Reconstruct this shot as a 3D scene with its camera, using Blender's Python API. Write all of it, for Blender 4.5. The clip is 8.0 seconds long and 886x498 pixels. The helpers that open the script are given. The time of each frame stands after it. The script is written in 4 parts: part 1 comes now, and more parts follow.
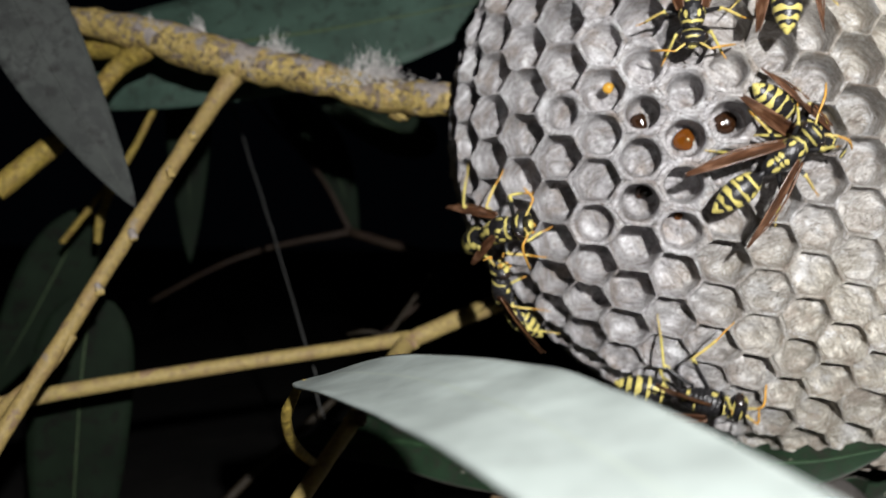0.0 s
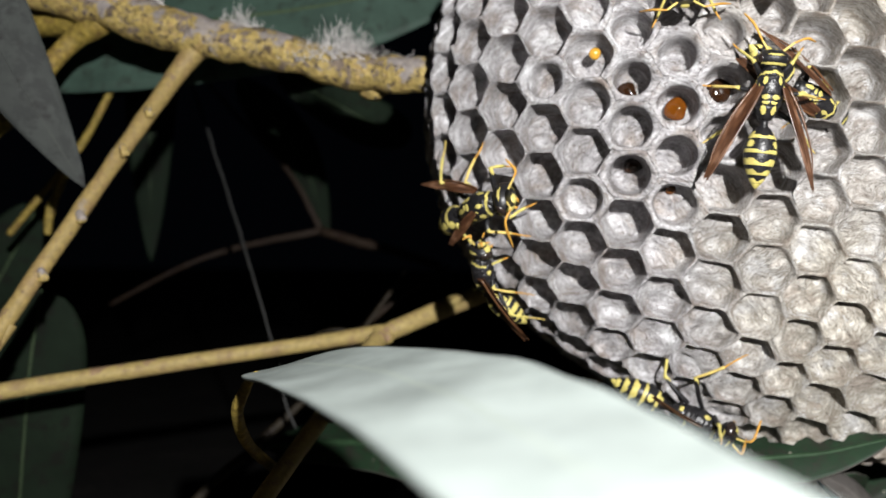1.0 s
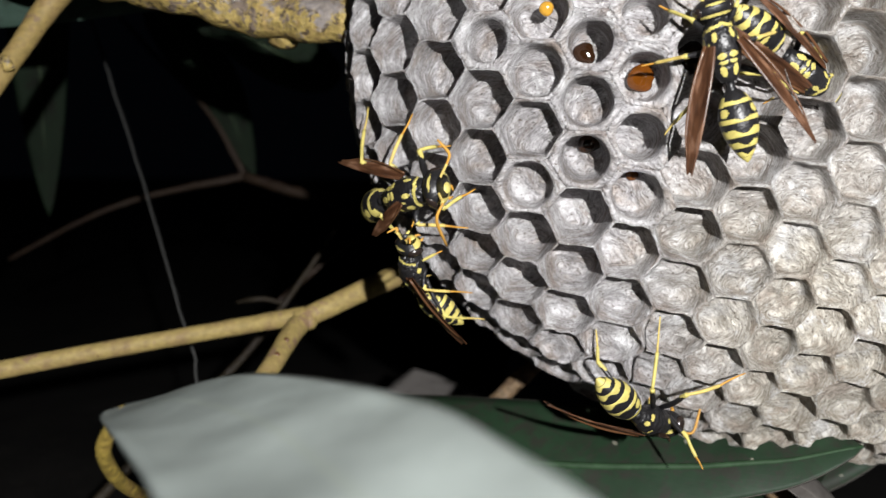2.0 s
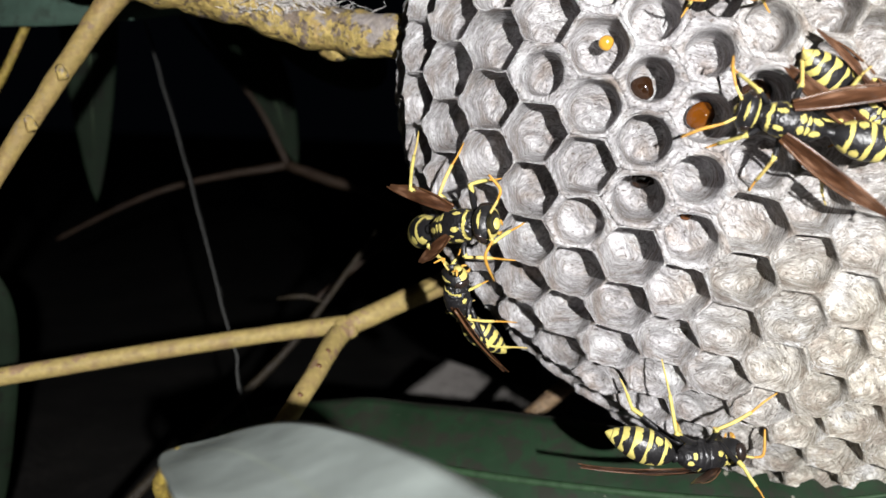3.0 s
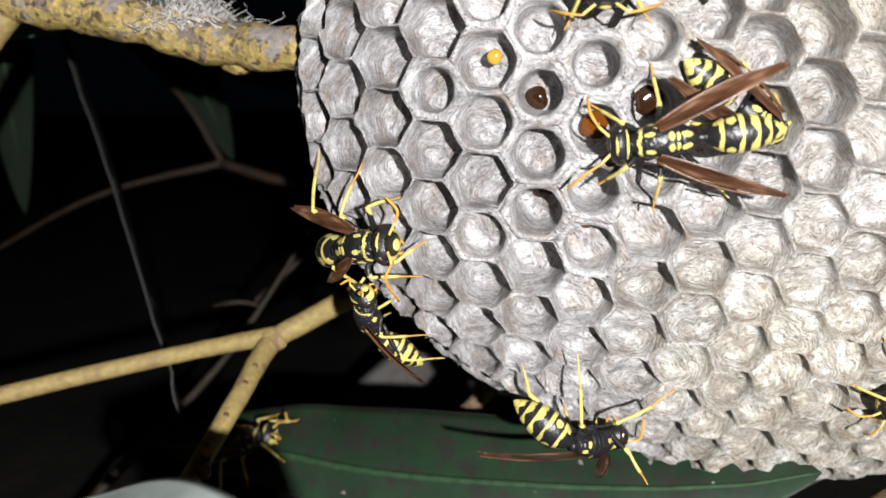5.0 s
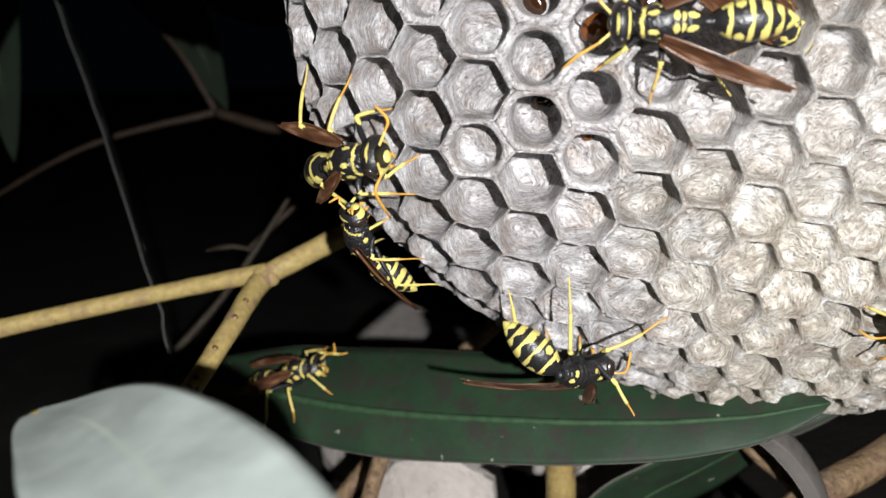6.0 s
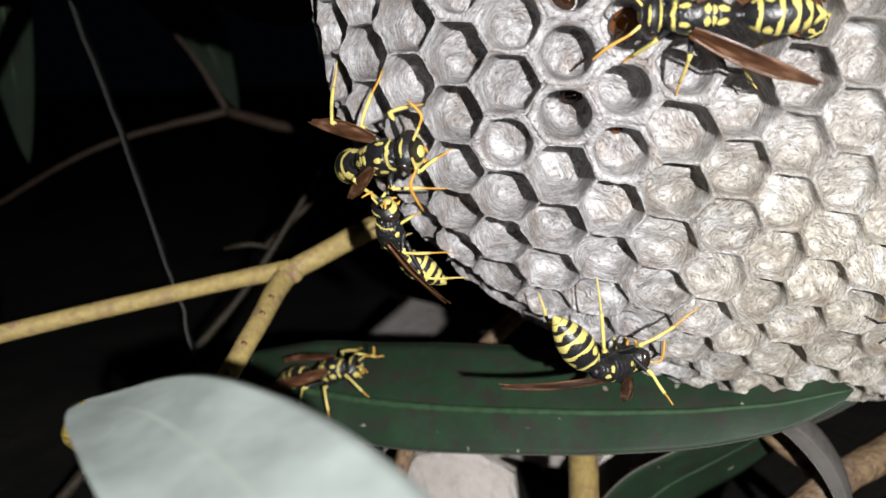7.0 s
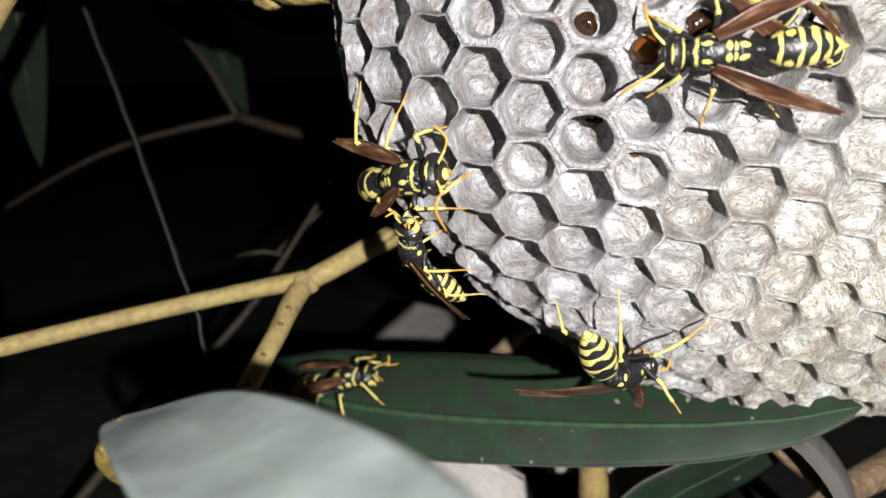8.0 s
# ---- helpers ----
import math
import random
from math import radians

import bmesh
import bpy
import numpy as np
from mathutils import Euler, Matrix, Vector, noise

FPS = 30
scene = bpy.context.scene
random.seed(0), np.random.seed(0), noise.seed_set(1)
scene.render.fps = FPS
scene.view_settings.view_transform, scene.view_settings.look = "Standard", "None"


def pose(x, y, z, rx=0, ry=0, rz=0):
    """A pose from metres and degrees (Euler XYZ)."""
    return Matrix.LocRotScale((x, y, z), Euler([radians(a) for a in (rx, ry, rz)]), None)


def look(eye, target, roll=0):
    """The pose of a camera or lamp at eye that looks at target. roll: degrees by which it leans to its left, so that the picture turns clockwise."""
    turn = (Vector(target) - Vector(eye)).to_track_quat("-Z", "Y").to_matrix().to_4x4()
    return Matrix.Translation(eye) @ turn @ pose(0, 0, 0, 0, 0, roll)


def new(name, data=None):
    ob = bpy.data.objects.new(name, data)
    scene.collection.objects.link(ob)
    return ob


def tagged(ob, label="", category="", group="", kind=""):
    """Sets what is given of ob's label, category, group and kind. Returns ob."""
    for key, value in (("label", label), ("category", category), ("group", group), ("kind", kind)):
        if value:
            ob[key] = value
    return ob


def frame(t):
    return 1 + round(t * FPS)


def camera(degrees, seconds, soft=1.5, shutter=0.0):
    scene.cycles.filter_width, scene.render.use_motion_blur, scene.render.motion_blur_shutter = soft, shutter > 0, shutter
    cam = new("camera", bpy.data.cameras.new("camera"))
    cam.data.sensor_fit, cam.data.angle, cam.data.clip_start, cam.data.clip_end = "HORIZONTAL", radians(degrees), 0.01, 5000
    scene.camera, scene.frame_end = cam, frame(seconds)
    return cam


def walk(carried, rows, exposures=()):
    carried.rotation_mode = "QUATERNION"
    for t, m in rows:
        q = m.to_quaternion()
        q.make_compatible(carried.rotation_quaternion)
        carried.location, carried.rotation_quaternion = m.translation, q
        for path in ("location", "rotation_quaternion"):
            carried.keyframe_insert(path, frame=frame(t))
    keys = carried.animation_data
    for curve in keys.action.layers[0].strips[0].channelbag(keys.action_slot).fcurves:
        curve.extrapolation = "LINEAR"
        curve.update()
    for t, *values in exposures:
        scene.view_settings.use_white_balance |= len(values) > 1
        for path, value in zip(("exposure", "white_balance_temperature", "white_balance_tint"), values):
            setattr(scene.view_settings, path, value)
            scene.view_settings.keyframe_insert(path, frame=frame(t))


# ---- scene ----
# The eye's path: seconds, x, y, z, turns about x, y, z
cam = camera(60.1, 8.0, soft=1.5, shutter=0.4)
cam.data.dof.use_dof = True
cam.data.dof.focus_distance = 0.082
cam.data.dof.aperture_fstop = 27.0
PATH = [
    (0.0, -0.00006, -0.00348, 0.07346, 90.10, -0.61, 0.41),
    (0.5, -0.00204, 0.00023, 0.06716, 92.02, -0.99, 0.07),
    (1.0, -0.00035, 0.00454, 0.06813, 91.55, -0.39, -1.55),
    (1.2, -0.00045, 0.00615, 0.06836, 91.13, -1.24, -2.64),
    (2.3, 0.00406, 0.02264, 0.08215, 83.06, -0.14, -5.79),
    (2.5, 0.00144, 0.02192, 0.08397, 82.78, -1.02, -5.05),
    (3.0, 0.00173, 0.02178, 0.08503, 82.18, -2.07, -2.53),
    (3.5, -0.00014, 0.02481, 0.08336, 81.80, -1.72, -2.88),
    (4.0, 0.00532, 0.02359, 0.08805, 81.46, -0.83, -3.03),
    (4.2, 0.00597, 0.02284, 0.08952, 81.36, -0.85, -3.73),
    (5.3, 0.00974, 0.02242, 0.09093, 78.42, 1.37, -5.16),
    (5.5, 0.00966, 0.02370, 0.08699, 77.89, 1.25, -4.93),
    (6.0, 0.01025, 0.02478, 0.08396, 77.79, 1.24, -4.85),
    (6.5, 0.00796, 0.02479, 0.08250, 77.37, 1.69, -5.12),
    (7.0, 0.00644, 0.02386, 0.08381, 77.64, 1.86, -5.26),
    (7.5, 0.00397, 0.02259, 0.08641, 77.71, 1.27, -5.27),
    (8.0, 0.00365, 0.02308, 0.08671, 77.29, 1.31, -5.46),
]
walk(cam, [(t, pose(x, y, z, rx, ry, rz)) for t, x, y, z, rx, ry, rz in PATH],
     exposures=[(0.0, -0.2), (0.5, 0.0), (1.0, 0.05), (2.5, -0.05), (3.0, 0.3), (3.5, 0.4), (4.0, 0.3), (5.5, 0.3), (6.5, 0.2), (7.5, 0.25), (8.0, 0.4)])

# ---- light: night sky, and the torch held behind the lens ----
world = bpy.data.worlds.new("night")
world.use_nodes = True
world.node_tree.nodes["Background"].inputs["Color"].default_value = (0.010, 0.013, 0.020, 1)
world.node_tree.nodes["Background"].inputs["Strength"].default_value = 0.05
scene.world = world

torch_data = bpy.data.lights.new("torch", "SPOT")
torch_data.energy = 2.26
torch_data.color = (1.0, 0.99, 0.985)
torch_data.spot_size = radians(170)
torch_data.spot_blend = 0.35
torch_data.shadow_soft_size = 0.0016
torch = new("torch", torch_data)
torch.matrix_world = look((0.0275, -0.050, 0.1020), (0.040, 0.10, 0.072))


# ---- materials ----
def material(name, rough=0.6, spec=0.5, metallic=0.0):
    m = bpy.data.materials.new(name)
    m.use_nodes = True
    b = m.node_tree.nodes["Principled BSDF"]
    b.inputs["Roughness"].default_value = rough
    b.inputs["Specular IOR Level"].default_value = spec
    b.inputs["Metallic"].default_value = metallic
    return m, m.node_tree, b


def node(tree, kind, inputs=None, **props):
    n = tree.nodes.new(kind)
    for k, v in props.items():
        if k == "operation":
            n.operation = v
        elif k == "blend_type":
            n.blend_type = v
        elif k == "data_type":
            n.data_type = v
        elif k == "rotation_type":
            n.rotation_type = v
        elif k == "feature":
            n.feature = v
    for k, v in (inputs or {}).items():
        if isinstance(v, bpy.types.NodeSocket):
            tree.links.new(v, n.inputs[k])
        else:
            n.inputs[k].default_value = v
    return n


def ramp(tree, fac, stops):
    n = tree.nodes.new("ShaderNodeValToRGB")
    tree.links.new(fac, n.inputs["Fac"])
    el = n.color_ramp.elements
    while len(el) < len(stops):
        el.new(0.5)
    for e, (p, c) in zip(el, stops):
        e.position = p
        e.color = (*c, 1) if len(c) == 3 else c
    return n.outputs["Color"]


def mixc(tree, fac, a, b, how="MIX"):
    n = tree.nodes.new("ShaderNodeMix")
    n.data_type = "RGBA"
    n.blend_type = how
    for i, v in ((0, fac), (6, a), (7, b)):
        if isinstance(v, bpy.types.NodeSocket):
            tree.links.new(v, n.inputs[i])
        elif i == 0:
            n.inputs[i].default_value = v
        else:
            n.inputs[i].default_value = (*v, 1)
    return n.outputs[2]


def noisef(tree, vec, scale, detail=4.0, rough=0.55, dist=0.0):
    n = node(tree, "ShaderNodeTexNoise", {"Vector": vec, "Scale": scale, "Detail": detail, "Roughness": rough, "Distortion": dist})
    return n.outputs["Fac"]


def bump(tree, bsdf, height, strength, distance, before=None):
    n = node(tree, "ShaderNodeBump", {"Height": height, "Strength": strength, "Distance": distance})
    if before is not None:
        tree.links.new(before, n.inputs["Normal"])
    tree.links.new(n.outputs["Normal"], bsdf.inputs["Normal"])
    return n.outputs["Normal"]


def mapping(tree, vec, scale=(1, 1, 1), rot=(0, 0, 0), loc=(0, 0, 0)):
    n = node(tree, "ShaderNodeMapping", {"Vector": vec, "Scale": scale, "Rotation": rot, "Location": loc})
    return n.outputs["Vector"]


def coords(tree):
    n = tree.nodes.new("ShaderNodeTexCoord")
    return n.outputs["Object"], n.outputs["Generated"]


def world_place(tree):
    return tree.nodes.new("ShaderNodeNewGeometry").outputs["Position"]


def make_paper():
    """Chewed wood fibre: grey to warm beige, laid down in thin bent streaks that run round each cell."""
    m, t, b = material("nest_paper", 0.88, 0.12)
    ob, _ = coords(t)
    pos = world_place(t)
    info = t.nodes.new("ShaderNodeObjectInfo")
    turn = node(t, "ShaderNodeMapRange", {"Value": info.outputs["Random"], "To Min": -1.0, "To Max": 1.0})
    rot = node(t, "ShaderNodeVectorRotate", {"Vector": ob, "Axis": (0.0, 0.0, 1.0), "Angle": turn.outputs[0]}, rotation_type="AXIS_ANGLE")
    aside = node(t, "ShaderNodeVectorMath", {0: rot.outputs[0], 1: (0.0, 0.0090, 0.0)}, operation="ADD").outputs[0]
    bent = node(t, "ShaderNodeTexNoise", {"Vector": pos, "Scale": 260.0, "Detail": 2.0})
    off = node(t, "ShaderNodeVectorMath", {0: bent.outputs["Color"], 1: (0.00042, 0.00042, 0.00042)}, operation="MULTIPLY")
    vec = node(t, "ShaderNodeVectorMath", {0: aside, 1: off.outputs[0]}, operation="ADD").outputs[0]
    # pulp is added in hoops: each hoop lies at one depth on the wall and at one radius on the floor
    sx = node(t, "ShaderNodeSeparateXYZ", {0: vec})
    level = node(t, "ShaderNodeCombineXYZ", {0: sx.outputs[0], 1: sx.outputs[1]}).outputs[0]
    dist = node(t, "ShaderNodeVectorMath", {0: level}, operation="LENGTH").outputs["Value"]
    dist = node(t, "ShaderNodeMath", {0: dist, 1: 0.55}, operation="MULTIPLY").outputs[0]
    dist = node(t, "ShaderNodeMath", {0: dist, 1: sx.outputs[2]}, operation="ADD").outputs[0]
    rings = node(t, "ShaderNodeCombineXYZ", {0: dist, 1: sx.outputs[0], 2: sx.outputs[1]}).outputs[0]
    fibre = noisef(t, mapping(t, rings, (9000, 1300, 1300)), 1.0, 3.0, 0.7)
    load = noisef(t, mapping(t, rings, (900, 330, 330)), 1.0, 2.0, 0.5)
    streak = noisef(t, mapping(t, rings, (5000, 520, 520)), 1.0, 4.0, 0.70)
    patch = noisef(t, pos, 210.0, 4.0, 0.6)
    wide = noisef(t, pos, 30.0, 2.0, 0.5)
    pores = noisef(t, mapping(t, vec, (2600, 2600, 4200)), 1.0, 2.0, 0.5)
    grey = ramp(t, streak, [(0.30, (0.23, 0.219, 0.224)), (0.5, (0.387, 0.374, 0.378)), (0.70, (0.60, 0.590, 0.598))])
    warm = ramp(t, streak, [(0.30, (0.25, 0.220, 0.182)), (0.5, (0.41, 0.382, 0.330)), (0.70, (0.61, 0.589, 0.530))])
    side = node(t, "ShaderNodeSeparateXYZ", {0: pos}).outputs[0]
    reach = node(t, "ShaderNodeMapRange", {"Value": side, "From Min": 0.020, "From Max": 0.062, "To Min": -0.24, "To Max": 0.16}).outputs[0]
    mixv = node(t, "ShaderNodeMath", {0: wide, 1: reach}, operation="ADD").outputs[0]
    k = ramp(t, mixv, [(0.36, (0, 0, 0)), (0.66, (1, 1, 1))])
    col = mixc(t, k, grey, warm)
    tone = node(t, "ShaderNodeMapRange", {"Value": info.outputs["Random"], "To Min": 0.84, "To Max": 1.12}).outputs[0]
    col = mixc(t, 1.0, col, node(t, "ShaderNodeCombineColor", {0: tone, 1: tone, 2: tone}).outputs[0], "MULTIPLY")
    col = mixc(t, ramp(t, patch, [(0.53, (0, 0, 0)), (0.66, (0.5, 0.5, 0.5))]), col, (0.60, 0.60, 0.605))
    col = mixc(t, ramp(t, patch, [(0.32, (0.6, 0.6, 0.6)), (0.45, (0, 0, 0))]), col, (0.30, 0.25, 0.21))
    fine = ramp(t, fibre, [(0.32, (0.70, 0.685, 0.67)), (0.5, (1.0, 1.0, 1.0)), (0.68, (1.20, 1.20, 1.20))])
    col = mixc(t, 1.0, col, fine, "MULTIPLY")
    # every load of pulp has its own wood: brownish, grey or silver white
    col = mixc(t, 1.0, col, ramp(t, load, [(0.34, (0.74, 0.68, 0.64)), (0.45, (0.96, 0.95, 0.94)), (0.56, (1.04, 1.04, 1.05)), (0.68, (1.42, 1.43, 1.45))]), "MULTIPLY")
    speck = noisef(t, pos, 2300.0, 3.0, 0.75)
    col = mixc(t, 1.0, col, ramp(t, speck, [(0.33, (0.76, 0.75, 0.74)), (0.5, (1.0, 1.0, 1.0)), (0.66, (1.16, 1.16, 1.16))]), "MULTIPLY")
    thread = node(t, "ShaderNodeMath", {0: fibre, 1: noisef(t, pos, 420.0, 3.0, 0.6)}, operation="ADD").outputs[0]
    thread = node(t, "ShaderNodeMath", {0: thread, 1: 0.5}, operation="MULTIPLY").outputs[0]
    col = mixc(t, ramp(t, thread, [(0.575, (0, 0, 0)), (0.62, (0.85, 0.85, 0.85))]), col, (0.64, 0.64, 0.64))
    col = mixc(t, ramp(t, pores, [(0.64, (0, 0, 0)), (0.69, (0.75, 0.75, 0.75))]), col, (0.11, 0.085, 0.068))
    t.links.new(col, b.inputs["Base Color"])
    h = node(t, "ShaderNodeMath", {0: streak, 1: node(t, "ShaderNodeMath", {0: fibre, 1: speck}, operation="ADD").outputs[0]}, operation="ADD").outputs[0]
    bump(t, b, h, 1.0, 0.00034)
    return m


def make_bark(name, base, dark, lichen, amount, crust=None, crust_at=0.5, spot_at=0.61, grain=0.72, moss=0.0, patch=260.0):
    """Smooth bark, dark specks, a brown crust in blotches and pale lichen on top."""
    m, t, b = material(name, 0.62, 0.32)
    pos = world_place(t)
    big = noisef(t, pos, 190.0, 6.0, 0.65, 0.3)
    other = noisef(t, mapping(t, pos, (1, 1, 1), loc=(0.3, 0.1, 0.2)), patch, 6.0, 0.7)
    small = noisef(t, pos, 1100.0, 3.0, 0.6)
    spots = noisef(t, pos, 900.0, 2.0, 0.5, 0.5)
    col = mixc(t, ramp(t, small, [(0.3, (0, 0, 0)), (0.75, (1, 1, 1))]), [c * (0.70 if grain < 0.8 else 0.88) for c in base], [min(1, c * 1.10) for c in base])
    col = mixc(t, ramp(t, other, [(0.36, (0.55, 0.55, 0.55)), (0.5, (0, 0, 0))]), col, [base[0] * 0.62, base[1] * 0.5, base[2] * 0.8])
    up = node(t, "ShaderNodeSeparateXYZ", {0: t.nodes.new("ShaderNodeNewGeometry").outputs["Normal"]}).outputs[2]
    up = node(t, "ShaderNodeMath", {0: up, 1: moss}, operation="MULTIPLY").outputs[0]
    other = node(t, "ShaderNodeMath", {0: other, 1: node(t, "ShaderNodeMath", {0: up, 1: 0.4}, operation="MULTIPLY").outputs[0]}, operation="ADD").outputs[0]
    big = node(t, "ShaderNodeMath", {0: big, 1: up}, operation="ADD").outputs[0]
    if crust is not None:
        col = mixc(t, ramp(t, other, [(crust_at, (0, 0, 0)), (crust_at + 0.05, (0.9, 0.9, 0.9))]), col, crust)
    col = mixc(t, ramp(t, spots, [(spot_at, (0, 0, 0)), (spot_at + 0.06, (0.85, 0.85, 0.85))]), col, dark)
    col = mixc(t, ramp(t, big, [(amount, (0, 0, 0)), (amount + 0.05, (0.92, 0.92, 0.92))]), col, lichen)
    col = mixc(t, 1.0, col, ramp(t, small, [(0.3, (grain, grain, grain)), (0.7, (1.12, 1.12, 1.12))]), "MULTIPLY")
    t.links.new(col, b.inputs["Base Color"])
    h = node(t, "ShaderNodeMath", {0: node(t, "ShaderNodeMath", {0: big, 1: other}, operation="ADD").outputs[0], 1: small}, operation="ADD").outputs[0]
    bump(t, b, h, 0.75, 0.0005 if grain < 0.8 else 0.00014)
    return m


def make_leaf(name, base, vein, speck, rough=0.5, spec=0.4, ribs=0.05, blotch=0.45, edge=None, mottle=None, specks=True):
    """A leaf blade: u across in UV x, along in UV y."""
    m, t, b = material(name, rough, spec)
    pos = world_place(t)
    uv = t.nodes.new("ShaderNodeUVMap").outputs["UV"]
    sep = node(t, "ShaderNodeSeparateXYZ", {0: uv})
    across = node(t, "ShaderNodeMath", {0: sep.outputs[0], 1: 0.5}, operation="SUBTRACT").outputs[0]
    across = node(t, "ShaderNodeMath", {0: across}, operation="ABSOLUTE").outputs[0]
    big = noisef(t, pos, 110.0, 4.0, 0.6)
    small = noisef(t, pos, 1300.0, 2.0, 0.6)
    side = node(t, "ShaderNodeVectorMath", {0: uv, 1: (1.0, 3.0, 1.0)}, operation="MULTIPLY").outputs[0]
    slant = node(t, "ShaderNodeMath", {0: sep.outputs[1], 1: node(t, "ShaderNodeMath", {0: across, 1: 0.35}, operation="MULTIPLY").outputs[0]}, operation="SUBTRACT").outputs[0]
    rib = node(t, "ShaderNodeMath", {0: node(t, "ShaderNodeMath", {0: slant, 1: 160.0}, operation="MULTIPLY").outputs[0]}, operation="SINE").outputs[0]
    rib = ramp(t, rib, [(0.90, (0, 0, 0)), (1.0, (ribs, ribs, ribs))])
    col = mixc(t, ramp(t, big, [(0.3, (0, 0, 0)), (0.7, (1, 1, 1))]), [c * 0.75 for c in base], [min(1, c * 1.25) for c in base])
    col = mixc(t, rib, col, vein)
    col = mixc(t, ramp(t, small, [(0.66, (0, 0, 0)), (0.74, (0.6, 0.6, 0.6))]), col, speck)
    col = mixc(t, ramp(t, noisef(t, pos, 330.0, 3.0, 0.6), [(0.52, (0, 0, 0)), (0.66, (blotch, blotch, blotch))]), col, [c * 0.6 for c in speck])
    if mottle is not None:
        blot = noisef(t, mapping(t, pos, (1, 1, 1), loc=(0.7, 0.2, 0.4)), 300.0, 6.0, 0.72, 0.4)
        col = mixc(t, ramp(t, blot, [(0.48, (0, 0, 0)), (0.60, (0.8, 0.8, 0.8))]), col, mottle)
        dots = noisef(t, pos, 620.0, 1.0, 0.5)
        col = col if not specks else mixc(t, ramp(t, dots, [(0.745, (0, 0, 0)), (0.775, (0.8, 0.8, 0.8))]), col, (0.22, 0.21, 0.17))
    mid = ramp(t, across, [(0.008, (0.8, 0.8, 0.8)), (0.022, (0, 0, 0))])
    col = mixc(t, mid, col, vein)
    if edge is not None:
        col = mixc(t, ramp(t, across, [(0.488, (0, 0, 0)), (0.497, (1, 1, 1))]), col, edge)
    t.links.new(col, b.inputs["Base Color"])
    b.inputs["Subsurface Weight"].default_value = 0.0
    bump(t, b, node(t, "ShaderNodeMath", {0: big, 1: rib}, operation="ADD").outputs[0], 0.35, 0.0004)
    return m


def make_plain(name, col, rough, spec, scale=900.0, vary=0.25, relief=0.00006, strength=0.4):
    m, t, b = material(name, rough, spec)
    ob, _ = coords(t)
    n = noisef(t, ob, scale, 3.0, 0.6)
    c = mixc(t, ramp(t, n, [(0.3, (0, 0, 0)), (0.7, (1, 1, 1))]), [x * (1 - vary) for x in col], [min(1, x * (1 + vary)) for x in col])
    t.links.new(c, b.inputs["Base Color"])
    bump(t, b, noisef(t, ob, scale * 3, 2.0), strength, relief)
    return m


def make_wing():
    m, t, b = material("wing_membrane", 0.34, 0.5)
    ob, _ = coords(t)
    n = noisef(t, mapping(t, ob, (260, 900, 500)), 1.0, 4.0, 0.6)
    col = ramp(t, n, [(0.34, (0.035, 0.014, 0.007)), (0.55, (0.10, 0.044, 0.022)), (0.70, (0.26, 0.14, 0.085))])
    t.links.new(col, b.inputs["Base Color"])
    b.inputs["Alpha"].default_value = 0.88
    bump(t, b, n, 0.3, 0.00008)
    return m


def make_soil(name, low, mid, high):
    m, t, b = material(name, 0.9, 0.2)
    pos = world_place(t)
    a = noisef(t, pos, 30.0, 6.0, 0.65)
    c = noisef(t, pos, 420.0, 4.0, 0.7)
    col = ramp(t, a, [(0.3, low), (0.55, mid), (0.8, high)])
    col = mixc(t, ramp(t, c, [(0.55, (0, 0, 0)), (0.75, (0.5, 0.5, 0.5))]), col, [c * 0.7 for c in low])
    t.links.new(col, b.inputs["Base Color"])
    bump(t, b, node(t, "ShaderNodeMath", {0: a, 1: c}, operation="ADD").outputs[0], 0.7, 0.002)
    return m


def make_glassy(name, col, rough=0.08, trans=0.0):
    m, t, b = material(name, rough, 0.6)
    ob, _ = coords(t)
    n = noisef(t, ob, 700.0, 2.0)
    t.links.new(mixc(t, n, [c * 0.6 for c in col], [min(1, c * 1.5) for c in col]), b.inputs["Base Color"])
    b.inputs["Transmission Weight"].default_value = trans
    b.inputs["Coat Weight"].default_value = 0.25
    return m


PAPER = make_paper()
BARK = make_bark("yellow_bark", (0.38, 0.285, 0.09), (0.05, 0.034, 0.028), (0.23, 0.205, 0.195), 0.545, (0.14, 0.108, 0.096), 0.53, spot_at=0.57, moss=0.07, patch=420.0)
YELLOWBARK = make_bark("yellow_shoot_bark", (0.26, 0.19, 0.038), (0.16, 0.10, 0.03), (0.25, 0.195, 0.07), 0.66)
TWIG = make_bark("tan_twig_bark", (0.245, 0.178, 0.062), (0.09, 0.055, 0.035), (0.20, 0.16, 0.11), 0.60, (0.16, 0.105, 0.06), 0.57, spot_at=0.69, grain=0.9)
GREENSTEM = make_bark("green_tan_stem_bark", (0.31, 0.235, 0.085), (0.13, 0.07, 0.04), (0.27, 0.20, 0.13), 0.70, (0.22, 0.14, 0.085), 0.56, spot_at=0.70, grain=0.92)
# barks for the twigs behind: the weak light there is put into the colour
FARTWIG = make_bark("brown_twig_bark_dimmed", (0.025, 0.014, 0.007), (0.012, 0.007, 0.004), (0.027, 0.018, 0.012), 0.6)
DIMTWIG = make_bark("tan_twig_bark_dimmed", (0.022, 0.016, 0.008), (0.012, 0.008, 0.005), (0.022, 0.017, 0.013), 0.6)
DRYSTICK = make_bark("dry_stick_bark", (0.20, 0.135, 0.075), (0.09, 0.055, 0.03), (0.19, 0.145, 0.105), 0.6, (0.2, 0.13, 0.08), 0.58)
